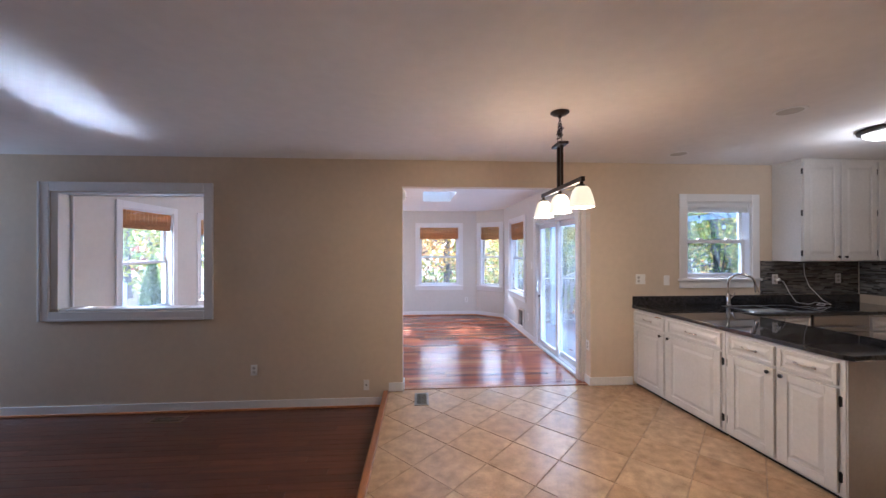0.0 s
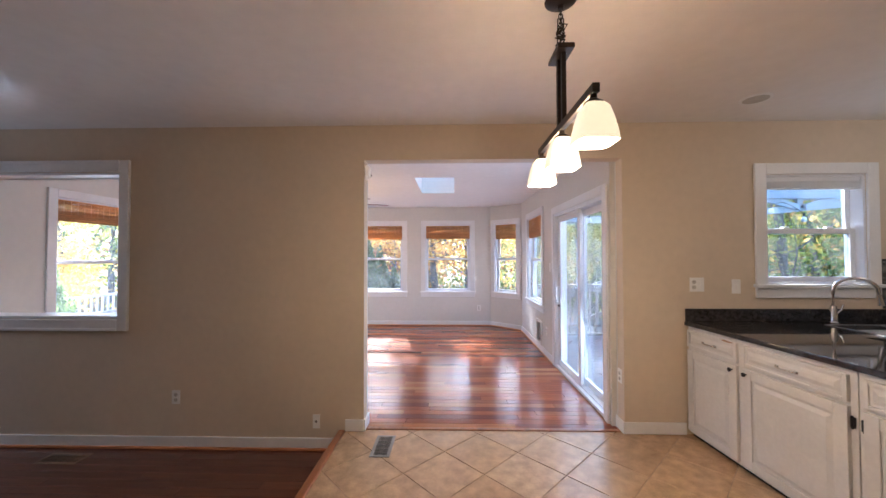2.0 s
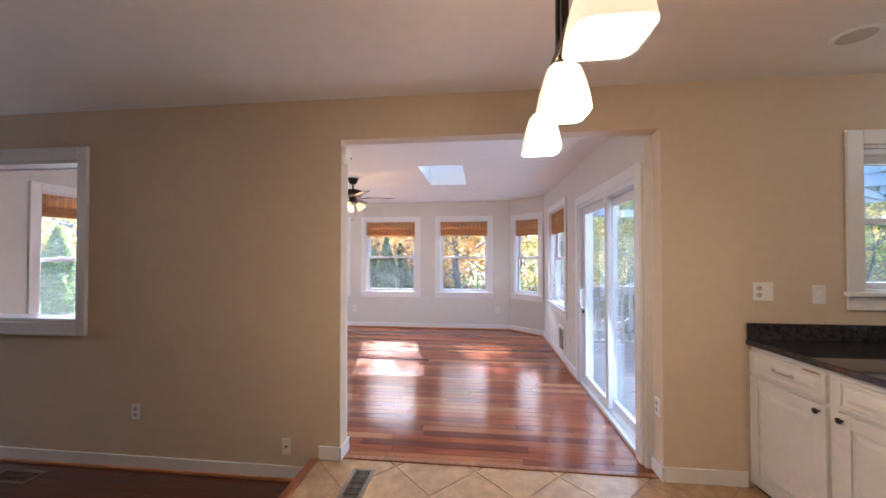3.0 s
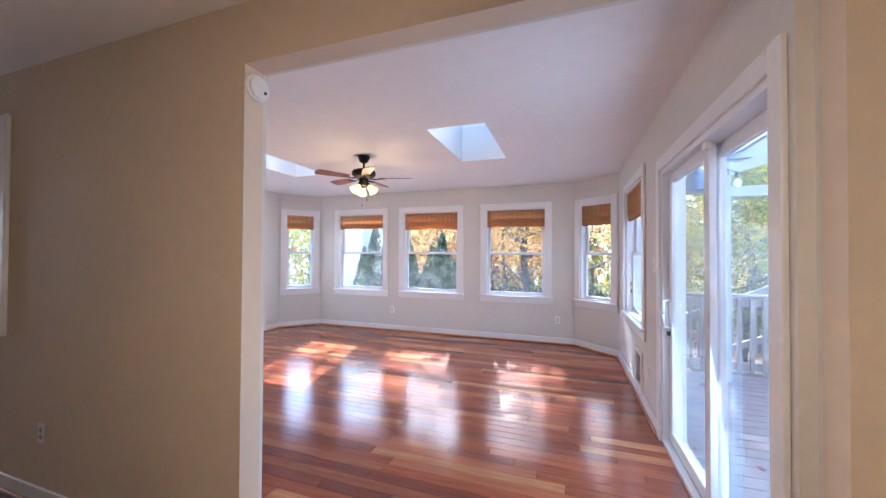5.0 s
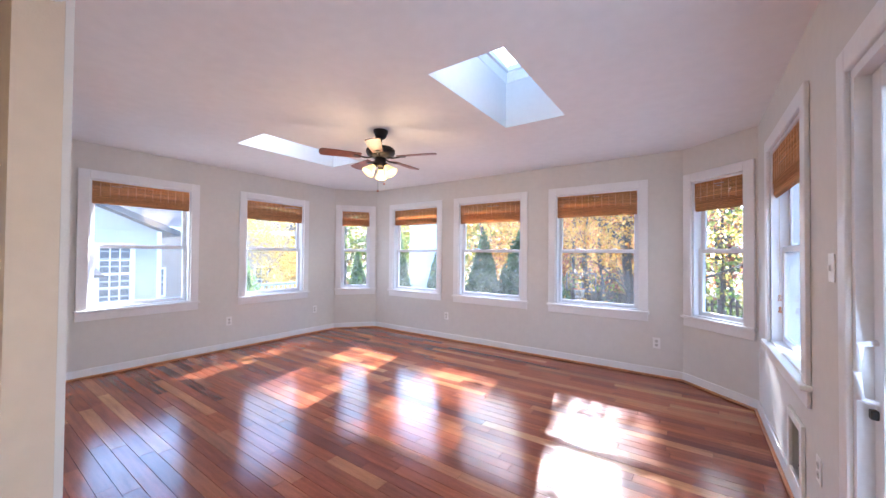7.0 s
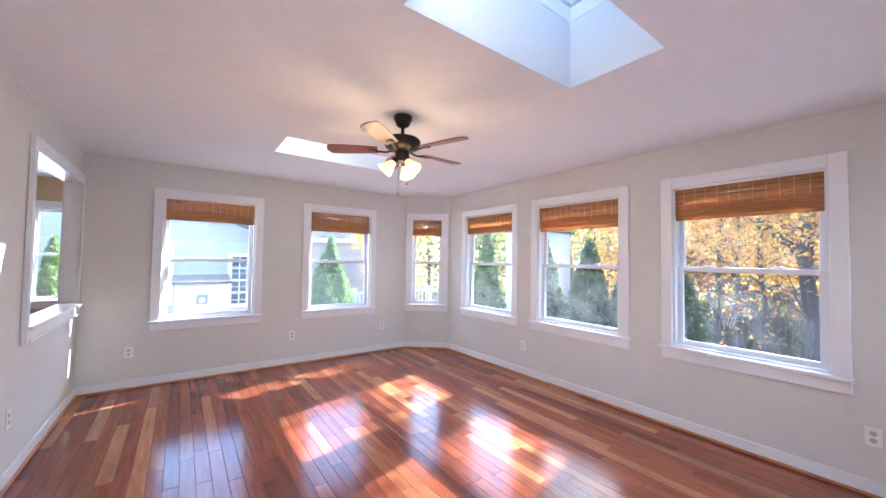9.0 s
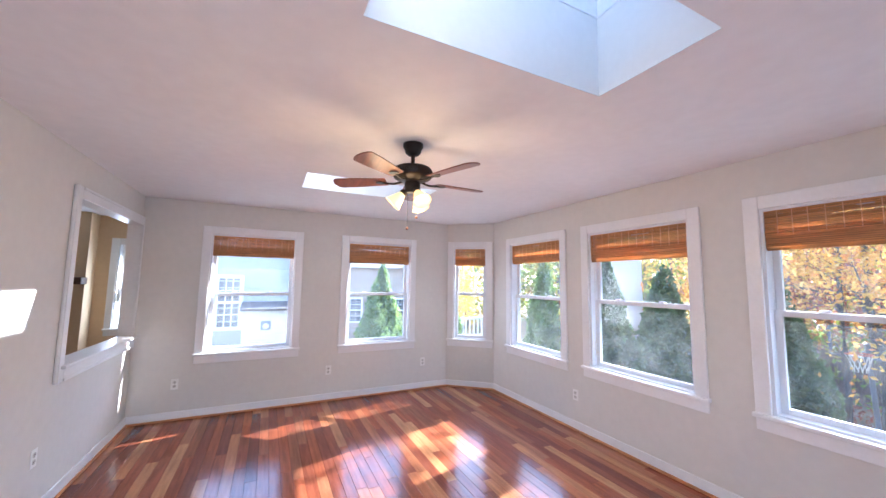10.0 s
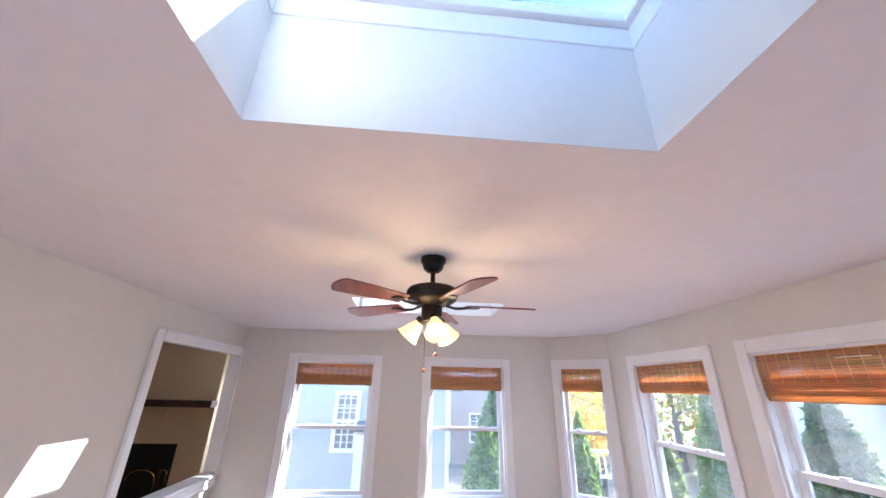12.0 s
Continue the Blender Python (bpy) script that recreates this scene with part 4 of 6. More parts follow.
def pendant():
    t = thing("pendant_lamp", pose(PX, PY, CEIL_K), "dark bronze three-shade bar pendant with lit opal glass", "pendant lamp")
    part("canopy", lathe(bmesh.new(), [(0.066, 0.0), (0.066, -0.006), (0.05, -0.018), (0.014, -0.026), (0.012, -0.04), (0.0005, -0.041)], None, 28), BRONZE, t, "", True)
    bm = bmesh.new()
    for k in range(7):
        zc = -0.052 - k * 0.019
        n = 12
        ring = []
        for q in range(n + 1):
            a = 2 * math.pi * q / n
            ring.append((0.008 * math.cos(a) if k % 2 else 0, 0 if k % 2 else 0.008 * math.cos(a), zc + 0.014 * math.sin(a)))
        tube(bm, ring, 0.0022, 6)
    part("chain", bm, BRONZE, t)
    rr = random.Random(5)
    bm = tube(bmesh.new(), [(0.016 * math.cos(k * 1.3) + rr.uniform(-0.006, 0.006), 0.02 * math.sin(k * 0.9) + rr.uniform(-0.006, 0.006), -0.05 - 0.03 * abs(math.sin(k * 0.55)) - 0.002 * k) for k in range(34)], 0.0026, 6)
    part("cord_bundle", bm, BRONZE, t)
    for dx in (-0.012, 0.012):
        part("cord", tube(bmesh.new(), [(dx, 0, -0.032), (dx * 1.2, 0.005, -0.182)], 0.0025, 6), BRONZE, t)
    part("crossplate", boxed(-0.034, 0.034, -0.075, 0.075, -0.197, -0.177, bevel=0.003), BRONZE, t)
    for dy in (-0.03, 0.03):
        part("stem", boxed(-0.009, 0.009, dy - 0.011, dy + 0.011, -0.482, -0.185, bevel=0.002), BRONZE, t)
    part("bar", boxed(-0.012, 0.012, -0.36, 0.36, -0.512, -0.482, bevel=0.002), BRONZE, t)
    for dy in (-0.335, 0.0, 0.335):
        part("socket_cup", lathe(bmesh.new(), [(0.011, -0.512), (0.012, -0.525), (0.032, -0.538), (0.034, -0.543), (0.0005, -0.544)], pose(0, dy, 0), 20), BRONZE, t, "", True)
        bm = bmesh.new()
        prof = [(0.030, -0.5445), (0.043, -0.56), (0.054, -0.597), (0.063, -0.64), (0.067, -0.672)]
        rings = []
        for hw, z in prof + [(h - 0.004, z) for h, z in prof[::-1]]:
            ring = []
            for q in range(24):
                a = 2 * math.pi * q / 24
                cx, cy = math.cos(a), math.sin(a)
                e = 2 / 5.0
                ring.append(bm.verts.new((hw * math.copysign(abs(cx) ** e, cx), dy + hw * math.copysign(abs(cy) ** e, cy), z)))
            rings.append(ring)
        for a_, b_ in zip(rings, rings[1:]):
            for q in range(24):
                bm.faces.new((a_[q], a_[(q + 1) % 24], b_[(q + 1) % 24], b_[q]))
        part("shade", bm, SHADE_ON, t, "squarish lit opal glass shade", True)
        lp = new("pendant_bulb", bpy.data.lights.new("pendant_bulb", "POINT"))
        lp.location, lp.data.energy, lp.data.color, lp.data.shadow_soft_size = (PX, PY + dy, CEIL_K - 0.73), PENDANT_W, (1, 0.74, 0.47), 0.04
    # lamps added between the shades, where no bulb hangs, for upward glow
    for dy in (-0.17, 0.17):
        lp = new("pendant_fill", bpy.data.lights.new("pendant_fill", "POINT"))
        lp.location, lp.data.energy, lp.data.color, lp.data.shadow_soft_size = (PX, PY + dy, CEIL_K - 0.63), PENDANT_W * 0.5, (1, 0.60, 0.28), 0.06

    for p in t.children:
        if p.name.split(".")[0] not in ("canopy", "chain"):
            p.data.transform(Matrix.Translation((0, 0, -0.048)))


PENDANT_W = 1.1
pendant()
BAFFLE = mat("grey spot baffle", (0.56, 0.54, 0.51), 0.6, var=0.1)
fl = thing("ceiling_light", pose(4.42, 3.55, CEIL_K), "round flush ceiling lamp with bronze rim and lit dome", "ceiling lamp")
part("rim", lathe(bmesh.new(), [(0.19, 0.0), (0.20, -0.012), (0.195, -0.03), (0.175, -0.04), (0.17, -0.03), (0.165, -0.002)], None, 40), BRONZE, fl, "", True)
part("dome", lathe(bmesh.new(), [(0.168, -0.035), (0.16, -0.055), (0.12, -0.078), (0.06, -0.088), (0.0005, -0.09)], None, 40), glow("lit dome", (1.0, 0.84, 0.62), 0.16), fl, "", True)
lp = new("ceiling_bulb", bpy.data.lights.new("ceiling_bulb", "POINT"))
lp.location, lp.data.energy, lp.data.color, lp.data.shadow_soft_size = (4.42, 3.55, CEIL_K - 0.2), 0.85, (1, 0.88, 0.72), 0.1
for x, y in ((3.236, 3.286), (3.266, 4.405)):
    r = thing("recessed_light", pose(x, y, CEIL_K), "round white recessed ceiling spot, switched off", "recessed lamp", "recessed ceiling spots")
    part("ring", lathe(bmesh.new(), [(0.095, -0.0005), (0.093, -0.007), (0.075, -0.008), (0.07, -0.003)], None, 32), TRIM, r, "", True)
    part("baffle", lathe(bmesh.new(), [(0.074, -0.0075), (0.074, -0.006), (0.0005, -0.005)], None, 32), BAFFLE, r)
sd = thing("smoke_detector", pose(OPEN_X0, 4.892, 2.135, 0, 90, 0), "round white smoke detector on the side of the opening", "smoke detector")
part("base", lathe(bmesh.new(), [(0.062, 0.001), (0.062, 0.012), (0.058, 0.016)], None, 32), PLATE, sd, "", True)
part("cover", lathe(bmesh.new(), [(0.056, 0.014), (0.052, 0.03), (0.035, 0.038), (0.0005, 0.039)], None, 32), PLATE, sd, "", True)
part("test_button", lathe(bmesh.new(), [(0.008, 0.036), (0.008, 0.042), (0.0005, 0.042)], pose(0.02, 0.02, 0), 12), SLOT, sd)

# ---- living room: fireplace on the west wall ----
BREAST = mat("tan chimney paint", (0.68, 0.50, 0.31), 0.8, var=0.04, scale=2)
fp = thing("fireplace", pose(X_L, 2.95, LOW), "tan chimney breast with black firebox and brass-trimmed glass doors", "fireplace")
part("pier", boxed(0.0, 0.30, -0.85, -0.42, 0.0, CEIL_K - LOW - 0.002), BREAST, fp)
part("pier", boxed(0.0, 0.30, 0.42, 0.85, 0.0, CEIL_K - LOW - 0.002), BREAST, fp)
part("breast", boxed(0.0, 0.30, -0.42, 0.42, 1.06, CEIL_K - LOW - 0.002), BREAST, fp)
part("firebox", boxed(0.005, 0.27, -0.415, 0.415, 0.002, 1.055), BLACK, fp, "black metal firebox front")
BRASS = mat("polished brass", (0.65, 0.42, 0.14), 0.25, 1.0, var=0.1, scale=10)
for half, y0, arch in ((0.21, 0.0, 0.13), (0.045, -0.315, 0.03), (0.045, 0.315, 0.03)):
    d = part("glass_door", boxed(0.271, 0.277, y0 - half - 0.02, y0 + half + 0.02, 0.20, 0.74), BLACK, fp)
    loop = [(0.283, y0 - half, 0.23), (0.283, y0 + half, 0.23)]
    loop += [(0.283, y0 + half * math.cos(k * math.pi / 12), 0.70 - arch + arch * math.sin(k * math.pi / 12)) for k in range(13)] + [(0.283, y0 - half, 0.23)]
    part("door_frame", tube(bmesh.new(), loop, 0.009, 8), BRASS, d, "arched brass door trim", True)
part("base_trim", boxed(0.271, 0.29, -0.40, 0.40, 0.13, 0.15, bevel=0.003), BRASS, fp, "brass trim strip")
part("keystone", boxed(0.301, 0.325, -0.14, 0.14, 1.40, 1.53, bevel=0.006), BREAST, fp)
mt = thing("mantel_shelf", pose(X_L + 0.30, 2.95, 1.44), "thick dark-stained wooden mantel shelf on the chimney", "mantel")
part("beam", boxed(0.001, 0.20, -0.88, 0.88, 0.0, 0.10, bevel=0.012), mat("dark stained mantel", (0.09, 0.035, 0.018), 0.45, var=0.4, scale=5, stretch=(6, 1, 6), bump=0.2, bscale=30), mt)

# ---- sunroom: sliding door, pet door, fan ----
sd_ = thing("door_sliding", pose(EAST, (SL0 + SL1) / 2, 0), "white vinyl sliding glass door to the deck, closed", "sliding door", kind="structure")
SC = Matrix.Translation((-EAST, -(SL0 + SL1) / 2, 0))
for a in ((SL0 - 0.085, SL0, 0.0, SLZ + 0.09), (SL1, SL1 + 0.085, 0.0, SLZ + 0.09), (SL0, SL1, SLZ, SLZ + 0.09)):
    part("casing", boxed(EAST - 0.022, EAST - 0.0015, a[0], a[1], a[2], a[3], bevel=0.006, m=SC), TRIM, sd_)
for a in ((SL0, SL0 + 0.03, 0.0, SLZ), (SL1 - 0.03, SL1, 0.0, SLZ), (SL0 + 0.03, SL1 - 0.03, SLZ - 0.035, SLZ), (SL0 + 0.03, SL1 - 0.03, 0.0, 0.03)):
    part("door_frame", boxed(EAST - 0.005, EAST + 0.14, *a, m=SC), VINYL, sd_)
part("track", boxed(EAST + 0.03, EAST + 0.036, SL0 + 0.03, SL1 - 0.03, 0.03, 0.042, m=SC), CHROME, sd_)
MIDY = (SL0 + SL1) / 2
sky_lamp(EAST + 0.022, MIDY, 1.0, SL1 - SL0 - 0.1, 1.8, math.pi, 0.9)


def panel(nm, x, y0, y1, st):
    z0, z1 = 0.043, SLZ - 0.036
    p = part(nm, boxed(x, x + 0.035, y0, y0 + st, z0, z1, bevel=0.004, m=SC), VINYL, sd_)
    for a in ((y1 - st, y1, z0, z1), (y0 + st, y1 - st, z0, z0 + st), (y0 + st, y1 - st, z1 - st, z1)):
        part("rail", boxed(x, x + 0.035, *a, bevel=0.004, m=SC), VINYL, p)
    g = part("pane", boxed(x + 0.014, x + 0.02, y0 + st, y1 - st, z0 + st, z1 - st, m=SC), GLASS_DOOR, p)
    g.visible_shadow = False
    return p


slide = panel("sliding_panel", EAST + 0.035, MIDY - 0.05, SL1 - 0.031, 0.07)
panel("fixed_panel", EAST + 0.09, SL0 + 0.031, MIDY + 0.05, 0.07)
sky_lamp(EAST + 0.025, (SL0 + SL1) / 2, 1.0, SL1 - SL0 - 0.1, 1.8, math.pi, 0.5)
hy = SL1 - 0.065
part("handle", tube(bmesh.new(), [(EAST + 0.035, hy, 0.83), (EAST - 0.005, hy, 0.84), (EAST - 0.012, hy, 0.93), (EAST - 0.005, hy, 1.02), (EAST + 0.035, hy, 1.03)], 0.011, 10), VINYL, slide, "white pull handle", True, SC)
part("latch", boxed(EAST + 0.015, EAST + 0.034, hy - 0.012, hy + 0.012, 0.78, 0.81, bevel=0.003, m=SC), BRONZE, slide, "small dark key latch")
part("roller_stop", boxed(EAST + 0.006, EAST + 0.034, MIDY - 0.10, MIDY - 0.05, SLZ - 0.075, SLZ - 0.036, bevel=0.003, m=SC), PLATE, sd_)

pet = thing("door_pet", pose(EAST, (PET[0] + PET[1]) / 2, PET[2]), "small framed pet flap low in the wall", "pet door", kind="structure")
pw_, ph_ = (PET[1] - PET[0]) / 2, PET[3] - PET[2]
for a in ((-pw_ - 0.02, -pw_ + 0.025, -0.02, ph_ + 0.02), (pw_ - 0.025, pw_ + 0.02, -0.02, ph_ + 0.02), (-pw_ + 0.025, pw_ - 0.025, -0.02, 0.025), (-pw_ + 0.025, pw_ - 0.025, ph_ - 0.025, ph_ + 0.02)):
    part("frame", boxed(-0.018, -0.0015, *a, bevel=0.003), PLATE, pet)
part("flap", boxed(0.03, 0.036, -pw_ + 0.003, pw_ - 0.003, 0.003, ph_ - 0.003), mat("clouded grey flap", (0.20, 0.19, 0.18), 0.4, var=0.15, scale=8), pet, "clouded grey vinyl flap")
part("flap_edge", boxed(0.02, 0.029, -pw_ + 0.03, pw_ - 0.03, 0.03, 0.045), DARK, pet)

# ceiling fan
FX, FY = -0.30, 7.035
BLADE = mat("reddish brown fan blade", (0.20, 0.065, 0.04), 0.35, var=0.25, scale=4, stretch=(1, 10, 1))
SHADE_FAN = glow("lit amber glass", (1.0, 0.62, 0.20), 0.14, (0.8, 0.6, 0.3))


def ceiling_fan():
    t = thing("ceiling_fan", pose(FX, FY, CEIL), "dark bronze five-blade ceiling fan with three lit glass shades", "ceiling fan")
    part("canopy", lathe(bmesh.new(), [(0.066, 0.0), (0.066, -0.022), (0.058, -0.03), (0.05, -0.06), (0.034, -0.075), (0.02, -0.08), (0.0005, -0.081)]), BRONZE, t, "", True)
    part("downrod", lathe(bmesh.new(), [(0.0125, -0.08), (0.0125, -0.15)], None, 16), BRONZE, t, "", True)
    mo = part("motor_housing", lathe(bmesh.new(), [(0.02, -0.14), (0.07, -0.15), (0.118, -0.165), (0.128, -0.178), (0.128, -0.212), (0.12, -0.228), (0.09, -0.245), (0.06, -0.255), (0.0005, -0.256)], None, 40), BRONZE, t, "", True)
    bm = bmesh.new()
    for k in range(56):
        box(bm, 0.127, 0.1305, -0.0025, 0.0025, -0.208, -0.182, m=pose(0, 0, 0, 0, 0, k * 360 / 56))
    part("cooling_fins", bm, BRONZE, mo)
    part("switch_housing", lathe(bmesh.new(), [(0.05, -0.256), (0.052, -0.27), (0.05, -0.315), (0.042, -0.33), (0.0005, -0.331)]), BRONZE, t, "", True)
    for k in range(5):
        rot = pose(0, 0, 0, 0, 0, 20 + 72 * k)
        bm = tube(bmesh.new(), [(0.07, 0, -0.25), (0.12, 0, -0.262), (0.17, 0, -0.258), (0.20, 0, -0.252)], 0.007, 8)
        lathe(bm, [(0.0005, -0.256), (0.03, -0.256), (0.03, -0.251), (0.0005, -0.251)], pose(0.215, 0, 0), 16)
        bmesh.ops.transform(bm, matrix=rot, verts=bm.verts)
        b = part("blade", boxed(-0.001, 0.001, -0.001, 0.001, -0.001, 0.001), BLADE, t)
        me = bmesh.new()
        n = 12
        outline = [(0.175, -0.045), (0.40, -0.060), (0.50, -0.062)] + [(0.50 + 0.035 * math.sin(math.pi * q / n), -0.062 * math.cos(math.pi * q / n)) for q in range(1, n)] + [(0.50, 0.062), (0.40, 0.060), (0.175, 0.045)]
        slab(me, outline, -0.0035, 0.0035, 0.0015)
        bmesh.ops.transform(me, matrix=rot @ pose(0, 0, -0.247, 11, 0, 0), verts=me.verts)
        bmesh.ops.recalc_face_normals(me, faces=me.faces)
        me.to_mesh(b.data)
        me.free()
        part("blade_iron", bm, BRONZE, b)
    for k in range(3):
        rot = pose(0, 0, -0.315, 0, 0, 250 + 120 * k) @ pose(0.045, 0, 0, 0, 0, 0)
        tilt = rot @ pose(0, 0, 0, 0, -42, 0)
        part("lamp_arm", tube(bmesh.new(), [(-0.02, 0, 0.005), (0.015, 0, -0.002), (0.03, 0, -0.02)], 0.011, 10), BRONZE, t, "", True, rot)
        prof = [(0.021, -0.02), (0.024, -0.035), (0.036, -0.06), (0.046, -0.09), (0.056, -0.115), (0.060, -0.118)]
        sh = part("shade", lathe(bmesh.new(), prof + [(r - 0.003, z) for r, z in prof[::-1]]), SHADE_FAN, t, "lit amber bell glass shade", True, tilt)
        part("fitter", lathe(bmesh.new(), [(0.022, 0.0), (0.026, -0.012), (0.026, -0.026), (0.0005, -0.027)]), BRONZE, t, "", True, tilt)
        part("bulb", lathe(bmesh.new(), [(0.011, -0.028), (0.014, -0.045), (0.022, -0.075), (0.02, -0.09), (0.0005, -0.098)]), glow("lit bulb", (1.0, 0.75, 0.4), 0.5), sh, "", True)
    for dx, dy, ln in ((0.0, -0.03, 0.22), (0.03, 0.02, 0.15)):
        ch = part("pull_chain", tube(bmesh.new(), [(dx, dy, -0.33), (dx, dy, -0.33 - ln)], 0.0012, 6), BRONZE, t)
        part("chain_ball", lathe(bmesh.new(), [(0.0005, 0.01), (0.008, 0.005), (0.009, 0), (0.008, -0.006), (0.0005, -0.01)], pose(dx, dy, -0.34 - ln), 14), WOODBEAD, ch, "wooden pull ball", True)
    lp = new("fan_bulb", bpy.data.lights.new("fan_bulb", "POINT"))
    lp.location, lp.data.energy, lp.data.color, lp.data.shadow_soft_size = (FX, FY, CEIL - 0.46), 1.9, (1, 0.66, 0.32), 0.22


ceiling_fan()

# ---- outdoors ----
LAWN = mat("lawn and leaf litter", (0.22, 0.16, 0.11), 0.95, var=0.5, scale=0.7, dark=(0.07, 0.08, 0.03), bump=0.3, bscale=20)


def ground_z(y):
    """The garden climbs a little towards the fence."""
    return GROUND + 0.68 * min(max((y - 14.5) / 4.5, 0), 1)


gb = bmesh.new()
rows = [[gb.verts.new((x, y, ground_z(y))) for x in (-400, 400)] for y in (-400, 14.5, 19.0, 400)]
rows += [[gb.verts.new((x, y, GROUND - 0.5)) for x in (-400, 400)] for y in (400, -400)]
for lower, upper in zip(rows, rows[1:] + rows[:1]):
    gb.faces.new((lower[0], lower[1], upper[1], upper[0]))
structure("ground", gb, LAWN, "lawn strewn with fallen leaves, rising to the fence", "ground")
BARK = mat("grey-brown bark", (0.155, 0.135, 0.12), 0.9, var=0.4, scale=6, stretch=(6, 6, 1), bump=0.5, bscale=20)
CEDAR = mat("weathered fence wood", (0.12, 0.095, 0.08), 0.85, var=0.3, scale=4, stretch=(6, 6, 1), by="island", spread=0.25)


def leafy(name, stops, gloss=0.55):
    m = pieces(name, stops, gloss, 0.2, stretch=(1, 1, 1), scale=2.0, by="island", bump=0.0)
    nt = m.node_tree
    b = nt.nodes["Principled BSDF"]
    tl, mx = nt.nodes.new("ShaderNodeBsdfTranslucent"), nt.nodes.new("ShaderNodeMixShader")
    mx.inputs[0].default_value = 0.6
    nt.links.new(b.inputs["Base Color"].links[0].from_socket, tl.inputs[0])
    nt.links.new(b.outputs[0], mx.inputs[1])
    nt.links.new(tl.outputs[0], mx.inputs[2])
    nt.links.new(mx.outputs[0], nt.nodes["Material Output"].inputs[0])
    return m


ORANGE = leafy("orange autumn leaves", [(0.82, 0.42, 0.09), (0.86, 0.58, 0.13), (0.84, 0.52, 0.15), (0.72, 0.30, 0.10), (0.88, 0.66, 0.20)])
YELLOW = leafy("yellow-green leaves", [(0.55, 0.50, 0.09), (0.36, 0.42, 0.08), (0.66, 0.52, 0.10), (0.20, 0.30, 0.06)])
GOLD = leafy("golden autumn leaves", [(0.80, 0.56, 0.10), (0.84, 0.64, 0.14), (0.78, 0.50, 0.09), (0.70, 0.58, 0.13)])
GREEN = leafy("green leaves", [(0.13, 0.22, 0.05), (0.20, 0.31, 0.06), (0.28, 0.36, 0.08), (0.42, 0.36, 0.08), (0.16, 0.26, 0.05)])
RED = leafy("red-brown leaves", [(0.38, 0.10, 0.06), (0.45, 0.17, 0.09), (0.30, 0.09, 0.06), (0.42, 0.22, 0.10)])
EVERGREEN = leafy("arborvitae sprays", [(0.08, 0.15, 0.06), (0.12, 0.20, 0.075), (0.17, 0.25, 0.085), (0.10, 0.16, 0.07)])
# lighter copy of the arborvitae leaves, with sunlight put into the colour
SUNLIT_EVERGREEN = leafy("sunlit arborvitae sprays", [(0.21, 0.33, 0.08), (0.30, 0.41, 0.10), (0.16, 0.26, 0.07)])


def leaf_mesh(name, centres, sizes, rng, material, droop=0.0):
    """Many small folded leaves, each two triangles set at an angle."""
    n = len(centres)
    a = rng.normal(size=(n, 3))
    a[:, 2] -= droop
    a /= np.linalg.norm(a, axis=1)[:, None]
    b = rng.normal(size=(n, 3))
    b -= (b * a).sum(1)[:, None] * a
    b /= np.linalg.norm(b, axis=1)[:, None]
    c = np.cross(a, b)
    s = np.asarray(sizes)[:, None]
    v = np.stack([centres - a * s, centres + b * s * 0.55 + c * s * 0.15, centres + a * s, centres - b * s * 0.55 + c * s * 0.15], 1).reshape(-1, 3)
    k = np.arange(n) * 4
    f = np.concatenate([np.stack([k, k + 1, k + 2], 1), np.stack([k, k + 2, k + 3], 1)])
    me = bpy.data.meshes.new(name)
    me.from_pydata(v.tolist(), [], f.tolist())
    me.materials.append(material)
    return me


def grow(bm, rng, p, d, r, ln, depth, tips):
    q = [Vector(p)]
    dd = Vector(d).normalized()
    for k in range(4):
        dd = (dd + Vector(rng.normal(size=3) * 0.10)).normalized()
        q.append(q[-1] + dd * ln / 4)
    tube(bm, q, r, 7 if depth < 2 else 5, r * 0.55)
    tips.append((q[-1], ln))
    if depth >= 3:
        tips.append((q[2], ln))
        return
    for k in range(3 if depth else 5):
        i = 2 + int(rng.integers(0, 3))
        nd = (dd + Vector(rng.normal(size=3)) * (0.75 if depth else 0.6) + Vector((0, 0, 0.15))).normalized()
        grow(bm, rng, q[min(i, 4)], nd, r * 0.42, ln * rng.uniform(0.5, 0.72), depth + 1, tips)


